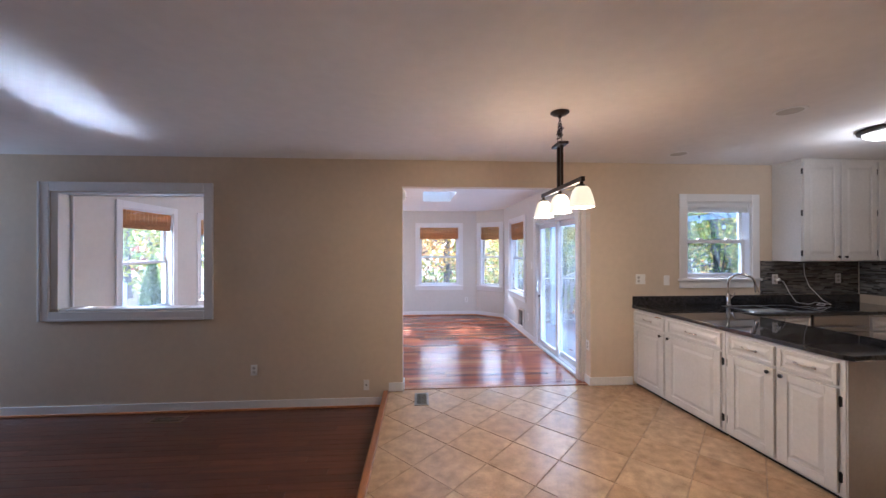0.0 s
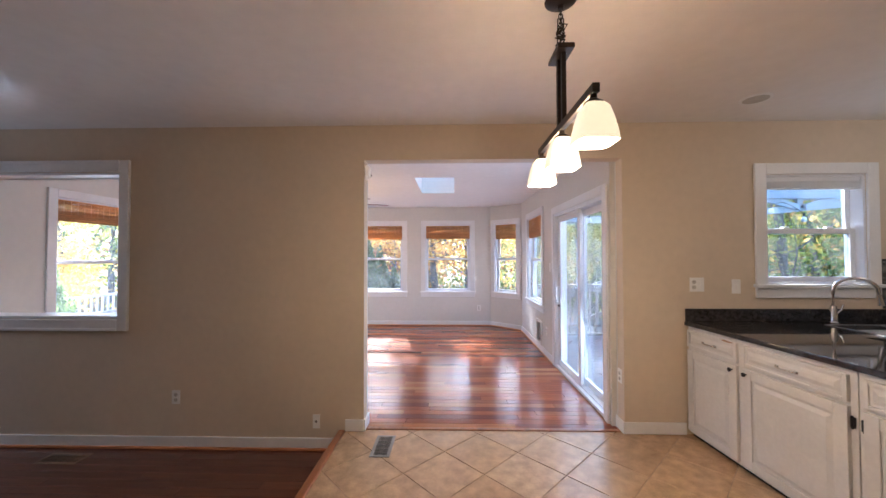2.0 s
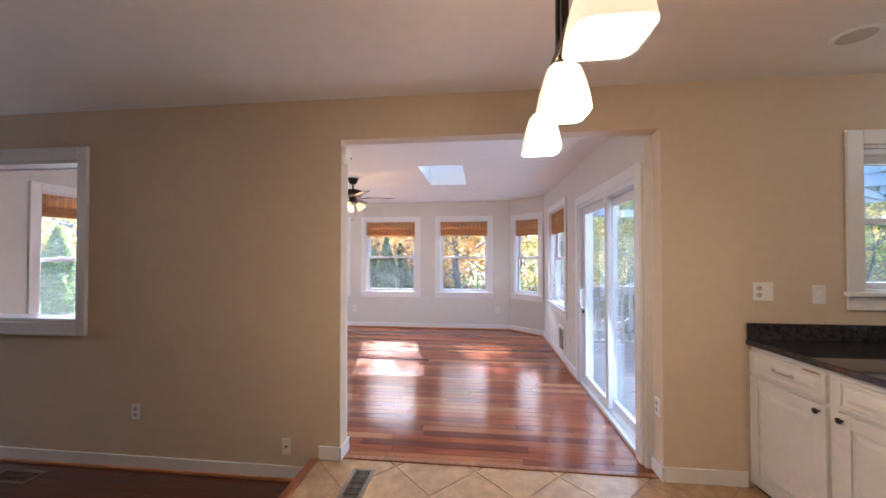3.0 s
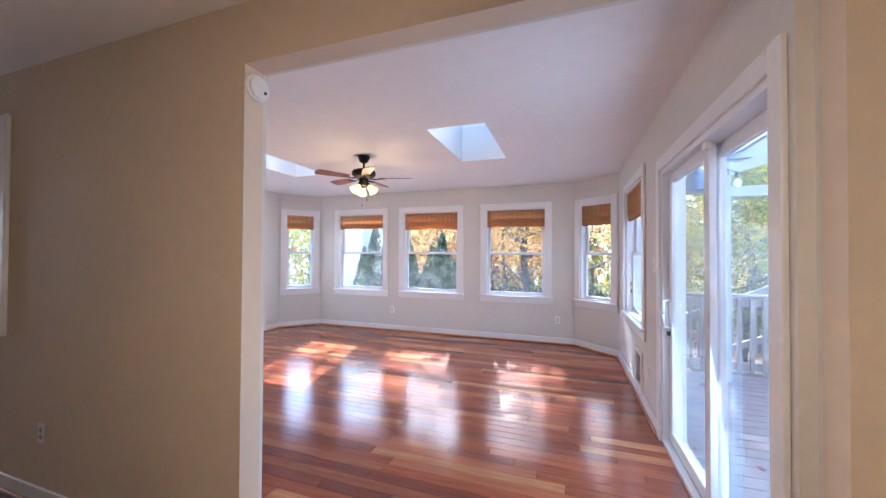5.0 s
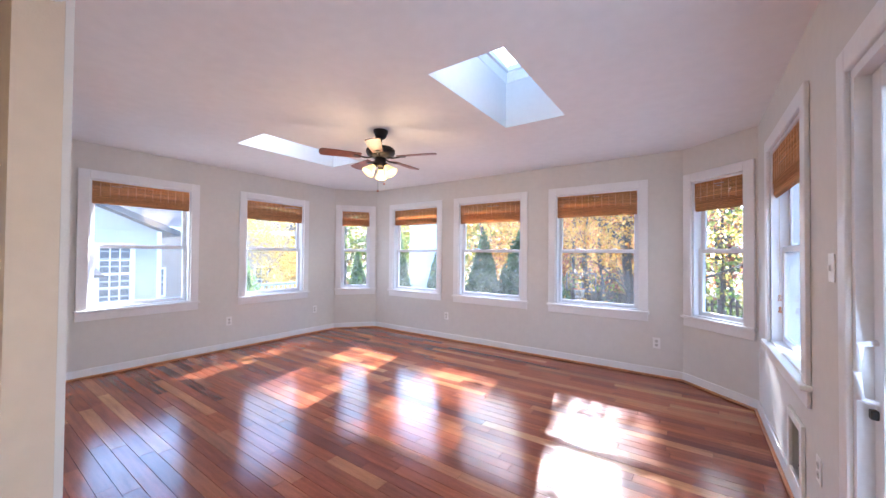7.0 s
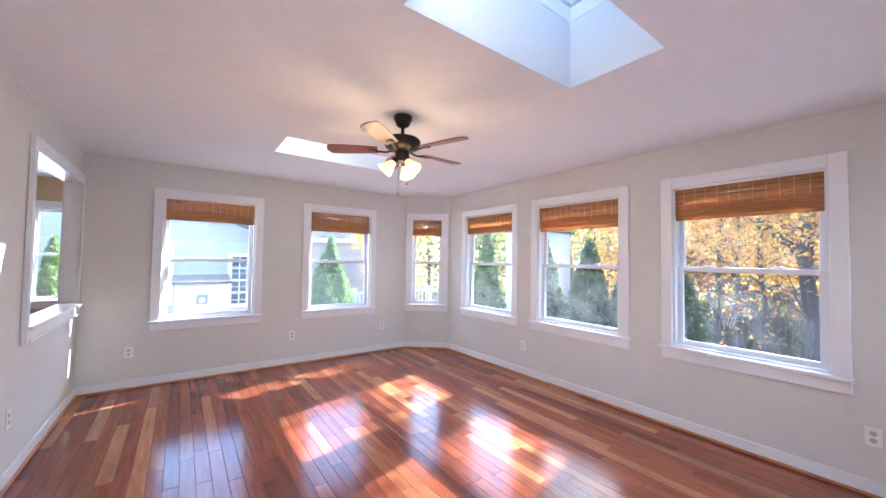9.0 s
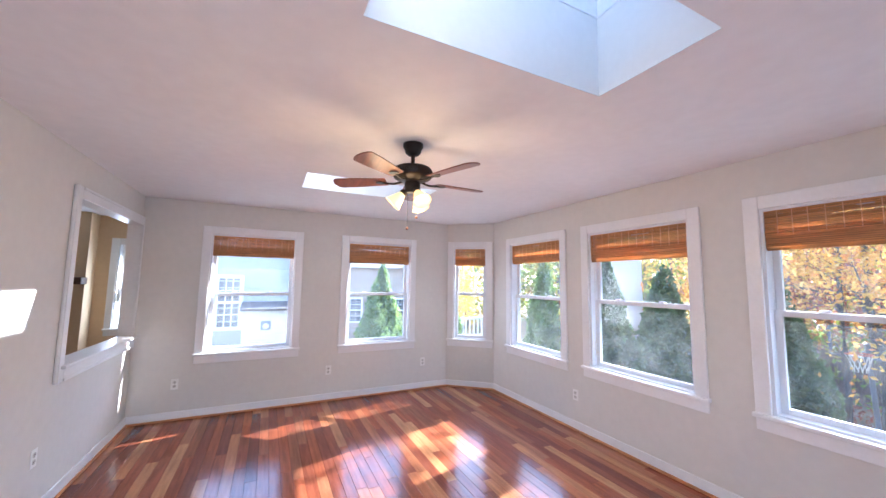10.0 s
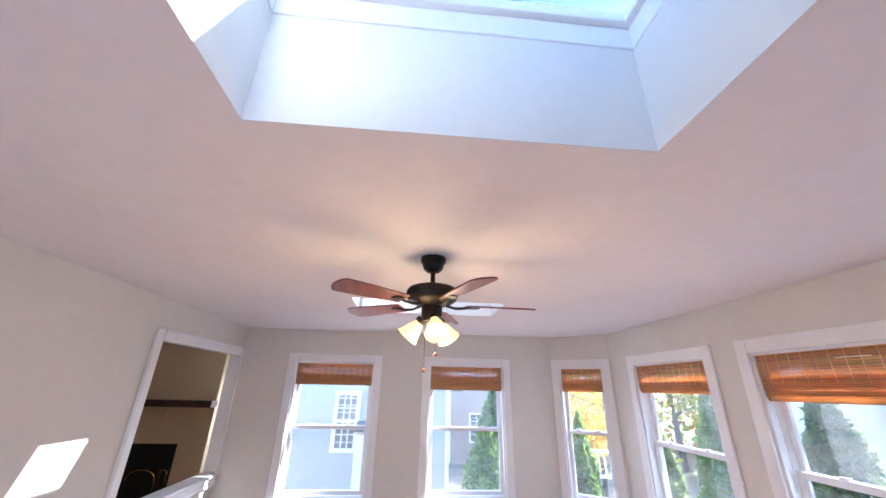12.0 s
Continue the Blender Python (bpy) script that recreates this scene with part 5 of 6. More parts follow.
def tree(x, y, h, material, seed, radius=0.16, leaves=2600, size=0.085, lean=(0, 0), label="tall tree with orange autumn leaves", limb=()):
    rng = np.random.default_rng(seed)
    leaves, size = int(leaves * 2.5), size * 0.52
    t = thing("tree", pose(x, y, ground_z(y)), label, "tree", "trees behind the house")
    bm, tips = bmesh.new(), []
    trunk = [Vector((lean[0] * k / 5 + rng.normal() * 0.05, lean[1] * k / 5 + rng.normal() * 0.05, h * 0.55 * k / 5)) for k in range(6)]
    trunk[0] = Vector((0, 0, -0.1))
    tube(bm, trunk, radius, 10, radius * 0.62)
    if limb:
        tube(bm, limb, radius * 0.62, 9, radius * 0.3)
    for k in range(9):
        i = 2 + k % 4
        a = rng.uniform(0, 6.28)
        grow(bm, rng, trunk[i], (math.cos(a), math.sin(a), rng.uniform(0.2, 0.9)), radius * 0.19, h * rng.uniform(0.16, 0.26), 1, tips)
    grow(bm, rng, trunk[5], (lean[0] * 0.1, lean[1] * 0.1, 1), radius * 0.6, h * 0.3, 0, tips)
    part("trunk", bm, BARK, t)
    pick = rng.integers(0, len(tips), leaves)
    base = np.array([tips[i][0] for i in pick])
    sp = np.array([tips[i][1] for i in pick])[:, None]
    cen = base + rng.normal(size=(leaves, 3)) * np.clip(sp * 0.32, 0.18, 0.7)
    o = new("crown", leaf_mesh("crown", cen, rng.uniform(0.6, 1.3, leaves) * size, rng, material))
    o.parent = t


def arborvitae(x, y, h, r, seed, material=EVERGREEN, leaves=8500):
    rng = np.random.default_rng(seed)
    t = thing("arborvitae", pose(x, y, ground_z(y)), "dense upright evergreen arborvitae", "shrub", "arborvitae by the sunroom")
    part("trunk", tube(bmesh.new(), [(0, 0, -0.1), (0, 0, h * 0.4), (0, 0, h * 0.93)], 0.06, 8, 0.012), BARK, t)
    u = rng.uniform(0, 1, leaves) ** 0.8
    z = 0.05 + u * h
    prof = np.minimum(1.0, 0.75 + 1.6 * u) * np.clip(1.02 - u ** 1.6, 0.02, 1) * r
    ang = rng.uniform(0, 2 * math.pi, leaves)
    lump = 1 + 0.13 * np.sin(ang * 5 + z * 3.1 + seed) + 0.10 * np.sin(ang * 3 - z * 5.3)
    rad = prof * lump * np.sqrt(rng.uniform(0.35, 1.05, leaves))
    cen = np.stack([rad * np.cos(ang), rad * np.sin(ang), z + 0.05 * rng.normal(size=leaves)], 1)
    o = new("foliage", leaf_mesh("foliage", cen, rng.uniform(0.04, 0.085, leaves), rng, material, -0.8))
    o.parent = t


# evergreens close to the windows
for k, (x, y, h, r, m_) in enumerate([(-3.3, 12.5, 3.7, 0.62, EVERGREEN), (-2.35, 12.7, 3.3, 0.6, EVERGREEN), (-1.45, 13.0, 3.5, 0.6, EVERGREEN), (-4.95, 12.3, 3.9, 0.5, SUNLIT_EVERGREEN), (-0.75, 13.6, 2.6, 0.5, EVERGREEN),
                                     (-6.1, 10.35, 2.95, 0.42, SUNLIT_EVERGREEN), (-7.4, 8.95, 3.55, 0.75, SUNLIT_EVERGREEN), (-6.4, 12.15, 2.95, 0.45, SUNLIT_EVERGREEN), (-4.1, 13.2, 3.1, 0.5, EVERGREEN), (-7.2, 3.95, 3.3, 0.36, SUNLIT_EVERGREEN), (-3.1, 14.2, 3.5, 0.6, EVERGREEN), (-2.3, 14.5, 3.3, 0.6, EVERGREEN), (-1.5, 15.0, 3.3, 0.6, EVERGREEN), (-2.75, 13.5, 3.5, 0.55, EVERGREEN)]):
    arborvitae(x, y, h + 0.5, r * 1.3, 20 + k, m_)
for k, (x, y, h, r) in enumerate([(-1.0, 19.2, 0.75, 0.2), (-0.1, 19.3, 0.8, 0.32), (3.6, 14.6, 1.1, 0.5)]):
    arborvitae(x, y, h, r, 40 + k, EVERGREEN, 1500)

# the wood behind: trunks that show, with leaning oak
tree(0.48, 17.0, 9, ORANGE, 1, 0.17, 2000, 0.10, (-0.2, 0.3), "grey-trunked oak with a leaning limb and orange leaves", ((0, 0, 3.0), (-0.22, 0, 3.5), (-0.75, 0.05, 4.1), (-1.5, 0.1, 4.7), (-2.1, 0.1, 5.1)))
tree(-0.42, 17.0, 9.5, ORANGE, 2, 0.085, 3000, 0.10)
tree(-1.34, 17.2, 8.5, ORANGE, 31, 0.075, 1600, 0.10)
tree(1.75, 16.8, 11, YELLOW, 3, 0.18, 2200, 0.09, (0.3, 0.2), "tall grey trunk with yellow leaves")
# placed on the sun's path so its crown dapples the floor patch
tree(-1.14, 18.4, 12.5, ORANGE, 4, 0.11, 5200, 0.10)
tree(-3.6, 19.2, 9.5, ORANGE, 32, 0.12, 3600, 0.11)
tree(-5.6, 18.4, 9, GREEN, 33, 0.12, 3600, 0.10, label="green tree behind the white playhouse")
tree(2.8, 19.0, 10, ORANGE, 5, 0.14, 2800, 0.10)
tree(-4.5, 21.0, 7.5, RED, 6, 0.14, 3000, 0.11, label="maple with red-brown autumn leaves")
tree(-1.0, 22.0, 8, RED, 7, 0.15, 3000, 0.11, label="maple with red-brown autumn leaves")
tree(4.6, 16.4, 11, YELLOW, 8, 0.17, 3200, 0.09, label="tree with yellow-green leaves")
tree(6.4, 15.2, 11, GREEN, 9, 0.15, 3400, 0.09, label="tree with green leaves beyond the deck")
tree(8.3, 14.0, 11, YELLOW, 10, 0.16, 3400, 0.09, label="tree with yellow-green leaves beyond the deck")
tree(7.6, 17.6, 12, GREEN, 11, 0.16, 3400, 0.09, label="tree with green leaves beyond the deck")
tree(10.5, 12.2, 11, GREEN, 12, 0.16, 3400, 0.09, label="tree with green leaves beyond the deck")
tree(5.4, 20.2, 12, ORANGE, 13, 0.16, 3000, 0.11)
tree(12.5, 16.0, 12, YELLOW, 14, 0.2, 3400, 0.10, label="tree with yellow-green leaves beyond the deck")
tree(-12.4, 13.9, 6.5, GOLD, 15, 0.12, 4600, 0.11, label="yard maple with golden orange leaves")
tree(-9.6, 23.0, 8, YELLOW, 16, 0.16, 3000, 0.11, label="tree with yellow leaves behind the white house")
tree(5.2, 13.4, 8, GREEN, 18, 0.12, 4200, 0.085, label="low-branched green tree beyond the deck")
tree(9.2, 15.8, 9, GREEN, 19, 0.13, 4200, 0.085, label="low-branched green tree beyond the deck")
tree(6.9, 12.4, 7.5, YELLOW, 20, 0.10, 3600, 0.085, label="low-branched tree with yellow-green leaves")
tree(-16.5, 20.0, 10, GREEN, 17, 0.16, 3400, 0.11, label="green tree in the neighbouring yard")


def woodland():
    rng = np.random.default_rng(77)
    cs, ms = {}, {0: ORANGE, 1: YELLOW, 2: GREEN, 3: RED}
    bm = bmesh.new()
    for k in range(120):
        a = rng.uniform(radians(-5), radians(185))
        d = rng.uniform(27, 46)
        x, y = d * math.cos(a), 5 + d * math.sin(a) * 0.9
        h = rng.uniform(9, 13.5)
        tube(bm, [(x, y, GROUND), (x + rng.normal() * 0.3, y, GROUND + h * 0.5), (x + rng.normal() * 0.5, y, GROUND + h * 0.9)], 0.2, 6, 0.05)
        n = 620
        c = rng.normal(size=(n, 3)) * np.array([2.2, 2.2, h * 0.26]) + np.array([x, y, GROUND + h * 0.52])
        cs.setdefault(int(rng.integers(0, 4)), []).append(c)
    w = tagged(obj("woodland", bm, BARK), "far autumn woods round the gardens", "woods", kind="stuff")
    for k, c in cs.items():
        c = np.concatenate(c)
        c = c[c[:, 2] > GROUND]
        o = new("far_leaves", leaf_mesh("far_leaves", c, rng.uniform(0.16, 0.34, len(c)), rng, ms[k]))
        o.parent = w
    # undergrowth along the fence
    n = 16000
    c = np.stack([rng.uniform(-8, 16, n), rng.normal(22.0, 1.3, n), GROUND + 0.68 + np.abs(rng.normal(0, 0.9, n))], 1)
    o = new("undergrowth", leaf_mesh("undergrowth", c, rng.uniform(0.05, 0.12, n), rng, GREEN))
    tagged(o, "tangled green and yellow undergrowth behind the fence", "undergrowth", kind="stuff")
    n = 14000
    c = np.stack([rng.uniform(-7, 10, n), rng.uniform(10.2, 21, n), 0.02 + 0.02 * rng.random(n)], 1)
    c[:, 2] += GROUND + 0.68 * np.clip((c[:, 1] - 14.5) / 4.5, 0, 1)
    o = new("fallen_leaves", leaf_mesh("fallen_leaves", c, rng.uniform(0.03, 0.07, n), rng, RED))
    tagged(o, "fallen brown leaves on the ground", "leaves", kind="stuff")


woodland()


def fence(x0, x1, y, h, gap, name_label):
    t = thing("fence", pose(x0, y, ground_z(y)), name_label, "fence", "garden fences")
    n = int((x1 - x0) / gap)
    me = None
    for k in range(n):
        if me is None:
            first = part("board", boxed(0, gap * 0.9 if gap < 0.16 else 0.08, 0, 0.018, 0.05, h), CEDAR, t)
            me = first.data
            continue
        o = new("board", me)
        o.parent = t
        o.location = (k * gap, 0, 0.02 * math.sin(k * 1.7))
    for z in (0.3, h - 0.25):
        part("rail", boxed(0, x1 - x0, 0.0185, 0.06, z, z + 0.09), CEDAR, t)


fence(-5.2, 0.0, 20.3, 1.35, 0.15, "weathered solid board fence at the garden's end")
fence(0.0, 9.0, 20.3, 1.35, 0.17, "weathered picket fence with open gaps")

hoop = thing("basketball_hoop", pose(-1.12, 17.5, ground_z(17.95)), "portable basketball hoop with clear backboard and net", "basketball hoop")
POLE = mat("grey painted pole", (0.20, 0.22, 0.26), 0.4, 0.4)
part("base", boxed(-0.4, 0.4, 0.1, 0.9, 0.0, 0.16, bevel=0.05), DARK, hoop)
part("pole", tube(bmesh.new(), [(0, 0.5, 0.1), (0, 0.35, 1.2), (0, 0.25, 2.05)], 0.045, 10), POLE, hoop)
part("brace", tube(bmesh.new(), [(0, 0.3, 1.5), (0, 0.0, 1.9)], 0.025, 8), POLE, hoop)
bb = bmesh.new()
for a in ((-0.5, 0.5, 1.75, 1.79), (-0.5, 0.5, 2.36, 2.40), (-0.5, -0.46, 1.79, 2.36), (0.46, 0.5, 1.79, 2.36)):
    box(bb, a[0], a[1], -0.03, 0.01, a[2], a[3])
part("backboard_frame", bb, POLE, hoop)
g = part("backboard", boxed(-0.46, 0.46, -0.012, -0.004, 1.79, 2.36), GLASS, hoop)
part("rim", tube(bmesh.new(), [(0.2 * math.cos(k * math.pi / 9), -0.24 + 0.2 * math.sin(k * math.pi / 9), 1.86) for k in range(19)], 0.012, 6), mat("orange rim", (0.5, 0.09, 0.03), 0.4), hoop)
nb = bmesh.new()
for k in range(12):
    for s in (1, -1):
        a0, a1 = k * math.pi / 6, k * math.pi / 6 + s * 0.6
        tube(nb, [(0.2 * math.cos(a0), -0.24 + 0.2 * math.sin(a0), 1.86), (0.11 * math.cos(a1), -0.24 + 0.11 * math.sin(a1), 1.5)], 0.005, 4)
part("net", nb, CORD, hoop)

# ---- deck, railing and pergola to the east ----


def plank_mesh(ln, wd, th=0.014, b=0.0012):
    """A plank with softly broken top edges, x along its length."""
    me = bpy.data.meshes.new("plank")
    g = 0.0006
    x0, x1, y0, y1 = g, ln - g, g, wd - g
    v = [(x0, y0, -th), (x1, y0, -th), (x1, y1, -th), (x0, y1, -th), (x0, y0, -b), (x1, y0, -b), (x1, y1, -b), (x0, y1, -b),
         (x0 + b, y0 + b, 0), (x1 - b, y0 + b, 0), (x1 - b, y1 - b, 0), (x0 + b, y1 - b, 0)]
    f = [(4, 0, 1, 5), (5, 1, 2, 6), (6, 2, 3, 7), (7, 3, 0, 4), (4, 5, 9, 8), (5, 6, 10, 9), (6, 7, 11, 10), (7, 4, 8, 11), (8, 9, 10, 11)]
    me.from_pydata(v, [], f)
    return me


DECK = pieces("weathered grey deck board", [(0.15, 0.13, 0.13), (0.20, 0.17, 0.17), (0.175, 0.15, 0.155), (0.22, 0.19, 0.185)], 0.6, 0.2, by="object", bump=0.1)
RAILW = mat("tan painted railing", (0.34, 0.29, 0.245), 0.55, var=0.1, scale=3)
PERG = mat("pale blue-grey pergola paint", (0.50, 0.54, 0.58), 0.55, var=0.06, scale=2)
DX0, DX1, DY0, DY1, DZ = EAST + T + 0.01, 10.2, SOUTH_S + 0.02, 9.0, -0.14
deck = structure("deck", boxed(DX0, DX1, DY0, DY1, GROUND, DZ - 0.03), RAILW, "weathered grey wooden deck with fallen leaves", "deck")
dm = plank_mesh(DX1 - DX0, 0.137, 0.028, 0.003)
dm.materials.append(DECK)
k = 0
while DY0 + (k + 1) * 0.143 <= DY1:
    o = new("deck_board", dm)
    o.parent = deck
    o.location = (DX0, DY0 + k * 0.143, DZ)
    k += 1


def railing(m, ln, label):
    t = thing("railing", m, label, "railing", "deck railings")
    for x in [0, ln / 2, ln]:
        part("post", boxed(x - 0.045, x + 0.045, -0.045, 0.045, 0.0, 0.98, bevel=0.006), RAILW, t)
    part("cap_rail", boxed(-0.05, ln + 0.05, -0.07, 0.07, 0.98, 1.015, bevel=0.006), RAILW, t)
    part("upper_rail", boxed(0.0455, ln - 0.0455, -0.02, 0.02, 0.87, 0.965), RAILW, t)
    part("lower_rail", boxed(0.0455, ln - 0.0455, -0.02, 0.02, 0.10, 0.19), RAILW, t)
    n = int(ln / 0.125)
    me = None
    for k in range(1, n):
        x = k * ln / n
        if me is None:
            first = part("baluster", boxed(-0.018, 0.018, -0.056, -0.0205, 0.08, 0.96), RAILW, t)
            me = first.data
            first.location.x = x
        else:
            o = new("baluster", me)
            o.parent = t
            o.location.x = x


railing(pose(DX0 + 0.15, DY1 - 0.12, DZ), 7.2, "tan wooden deck railing with square balusters")
railing(pose(DX1 - 0.08, DY0 + 0.2, DZ, 0, 0, 90), 3.3, "tan wooden deck railing along the far edge")
# stair rail running down behind the railing
st = thing("stair_rail", pose(3.4, DY1 + 0.75, DZ), "sloping tan wooden stair railing beyond the deck", "railing")
part("sloping_rail", boxed(0, 2.2, -0.03, 0.03, 0.85, 0.94, m=pose(0, 0, -0.45, 0, -24, 0)), RAILW, st)
part("sloping_rail", boxed(0, 2.2, -0.03, 0.03, 0.25, 0.33, m=pose(0, 0, -0.45, 0, -24, 0)), RAILW, st)
for k in range(12):
    x = 0.1 + k * 0.165
    part("baluster", boxed(x - 0.018, x + 0.018, -0.05, -0.031, -0.30 + x * 0.445, 0.40 + x * 0.445), RAILW, st)
for x in (-0.25, 1.9):
    part("post", boxed(x - 0.05, x + 0.05, -0.05, 0.05, GROUND - DZ, 0.7 + x * 0.25), RAILW, st)
part("tread_bench", boxed(0.0, 2.0, -0.7, -0.35, -0.02, 0.02), RAILW, st)

pg = thing("pergola", pose(DX0, DY1, DZ), "pale blue-grey wooden pergola with a braced truss over the deck", "pergola")
for x in (0.95, 3.1, 7.25):
    part("post", boxed(x - 0.06, x + 0.06, -0.36, -0.24, 0.0, 2.62), PERG, pg)
part("beam", boxed(0.15, 7.5, -0.42, -0.36, 2.62, 2.82), PERG, pg)
part("beam", boxed(0.15, 7.5, -0.24, -0.18, 2.62, 2.82), PERG, pg)


def strut(x0, z0, x1, z1, y=-0.30, half=0.055):
    """A flat member of the truss between two points."""
    d = Vector((x1 - x0, 0, z1 - z0))
    part("brace", boxed(0, d.length, -0.025, 0.025, -half, half, m=pose(x0, y, z0, 0, -math.degrees(math.atan2(d.z, d.x)), 0)), PERG, pg)


strut(3.1, 2.28, 7.25, 2.66, -0.30, 0.06)
strut(0.95, 2.25, 3.1, 2.25, -0.30, 0.06)
strut(5.0, 2.45, 5.0, 2.64)
strut(4.35, 2.62, 4.95, 2.46, -0.36)
strut(5.05, 2.46, 5.75, 2.68, -0.36)
strut(0.95, 2.48, 2.9, 3.06, -0.45)
strut(0.3, 2.62, 2.3, 3.26, -1.2)
strut(1.45, 2.30, 2.1, 2.62, -0.36)
for k in range(10):
    x = 0.3 + k * 0.75
    part("rafter", boxed(x - 0.02, x + 0.02, -3.6, 0.15, 2.822, 2.96), PERG, pg)
    if k in (1, 4):
        part("tie", boxed(x - 0.08, x - 0.025, -3.4, -0.25, 2.64, 2.74), PERG, pg)

bl = thing("barn_lamp", pose(2.98, 7.46, 2.10), "grey metal bell-shaped outdoor lamp on a wall arm", "outdoor lamp")
ZINC = mat("grey galvanised metal", (0.30, 0.34, 0.38), 0.4, 0.6, var=0.1)
part("bell", lathe(bmesh.new(), [(0.02, 0.05), (0.05, 0.045), (0.055, 0.0), (0.07, -0.02), (0.13, -0.10), (0.15, -0.16), (0.148, -0.16), (0.06, -0.03), (0.0005, -0.02)]), ZINC, bl, "", True)
part("arm", tube(bmesh.new(), [(0, 0, 0.05), (-0.02, 0, 0.16), (-0.14, 0, 0.22), (-0.28, 0, 0.16), (-0.325, 0, 0.10)], 0.011, 8), ZINC, bl, "", True)
part("wall_plate", lathe(bmesh.new(), [(0.05, 0.0), (0.05, 0.012), (0.0005, 0.013)], pose(-0.328, 0, 0.10, 0, 90, 0), 20), ZINC, bl)
part("bulb", lathe(bmesh.new(), [(0.02, -0.03), (0.035, -0.09), (0.03, -0.12), (0.0005, -0.13)]), PLATE, bl, "", True)

sl_ = thing("string_lights", pose(DX0, 6.9, 2.25), "black string-light cable with clear round bulbs over the deck", "string lights")
wire = [(k * 0.25, 0.25 * math.sin(k * 0.5), -0.10 - 0.16 * math.sin(k * math.pi / 6) ** 2) for k in range(19)]
part("cable", tube(bmesh.new(), wire, 0.004, 6), BLACK, sl_)
BULB = mat("clear frosted bulb", (0.85, 0.86, 0.84), 0.1, var=0.02)
for k in range(2, 18, 3):
    p = wire[k]
    hd = part("socket", lathe(bmesh.new(), [(0.014, 0.0), (0.016, -0.05), (0.0005, -0.051)], pose(*p), 12), BLACK, sl_)
    part("bulb", lathe(bmesh.new(), [(0.013, -0.05), (0.03, -0.08), (0.032, -0.10), (0.022, -0.125), (0.0005, -0.132)], pose(*p), 16), BULB, hd, "clear round bulb", True)

rng_d = np.random.default_rng(5)
lc = np.stack([rng_d.uniform(DX0, DX1, 70), rng_d.uniform(DY0, DY1, 70), DZ + 0.012 + 0 * rng_d.random(70)], 1)
tagged(new("deck_leaves", leaf_mesh("deck_leaves", lc, rng_d.uniform(0.02, 0.05, 70), rng_d, RED)), "scattered dry leaves on the deck", "leaves", kind="stuff")

# ---- neighbouring houses ----
SIDING_GREY = mat("pale grey lap siding", (0.40, 0.415, 0.43), 0.6, var=0.05, scale=1.5)
SIDING_WHITE = mat("white lap siding", (0.78, 0.78, 0.76), 0.6, var=0.04, scale=1.5)
ROOFING = mat("brown-grey shingles", (0.10, 0.085, 0.08), 0.9, var=0.25, scale=5, bump=0.3, bscale=30)
DARKGLASS = mat("dark window glass", (0.06, 0.07, 0.08), 0.06, var=0.2, spec=0.8)


def house_window(t, m, w, h):
    wn_ = part("window", boxed(-w / 2, w / 2, -0.02, -0.005, 0, h, m=m), DARKGLASS, t)
    bm = bmesh.new()
    for a in ((-w / 2 - 0.1, -w / 2, -0.1, h + 0.1), (w / 2, w / 2 + 0.1, -0.1, h + 0.1), (-w / 2, w / 2, h, h + 0.1), (-w / 2, w / 2, -0.1, 0), (-w / 2, w / 2, h / 2 - 0.03, h / 2 + 0.03)):
        box(bm, a[0], a[1], -0.06, 0.0, a[2], a[3], m=m)
    part("frame", bm, TRIM, wn_)
    bm = bmesh.new()
    for k in (1, 2):
        x = -w / 2 + k * w / 3
        box(bm, x - 0.012, x + 0.012, -0.035, -0.021, 0, h, m=m)
    for z in (h * 0.25, h * 0.75):
        box(bm, -w / 2, w / 2, -0.036, -0.0215, z - 0.012, z + 0.012, m=m)
    part("muntins", bm, TRIM, wn_)


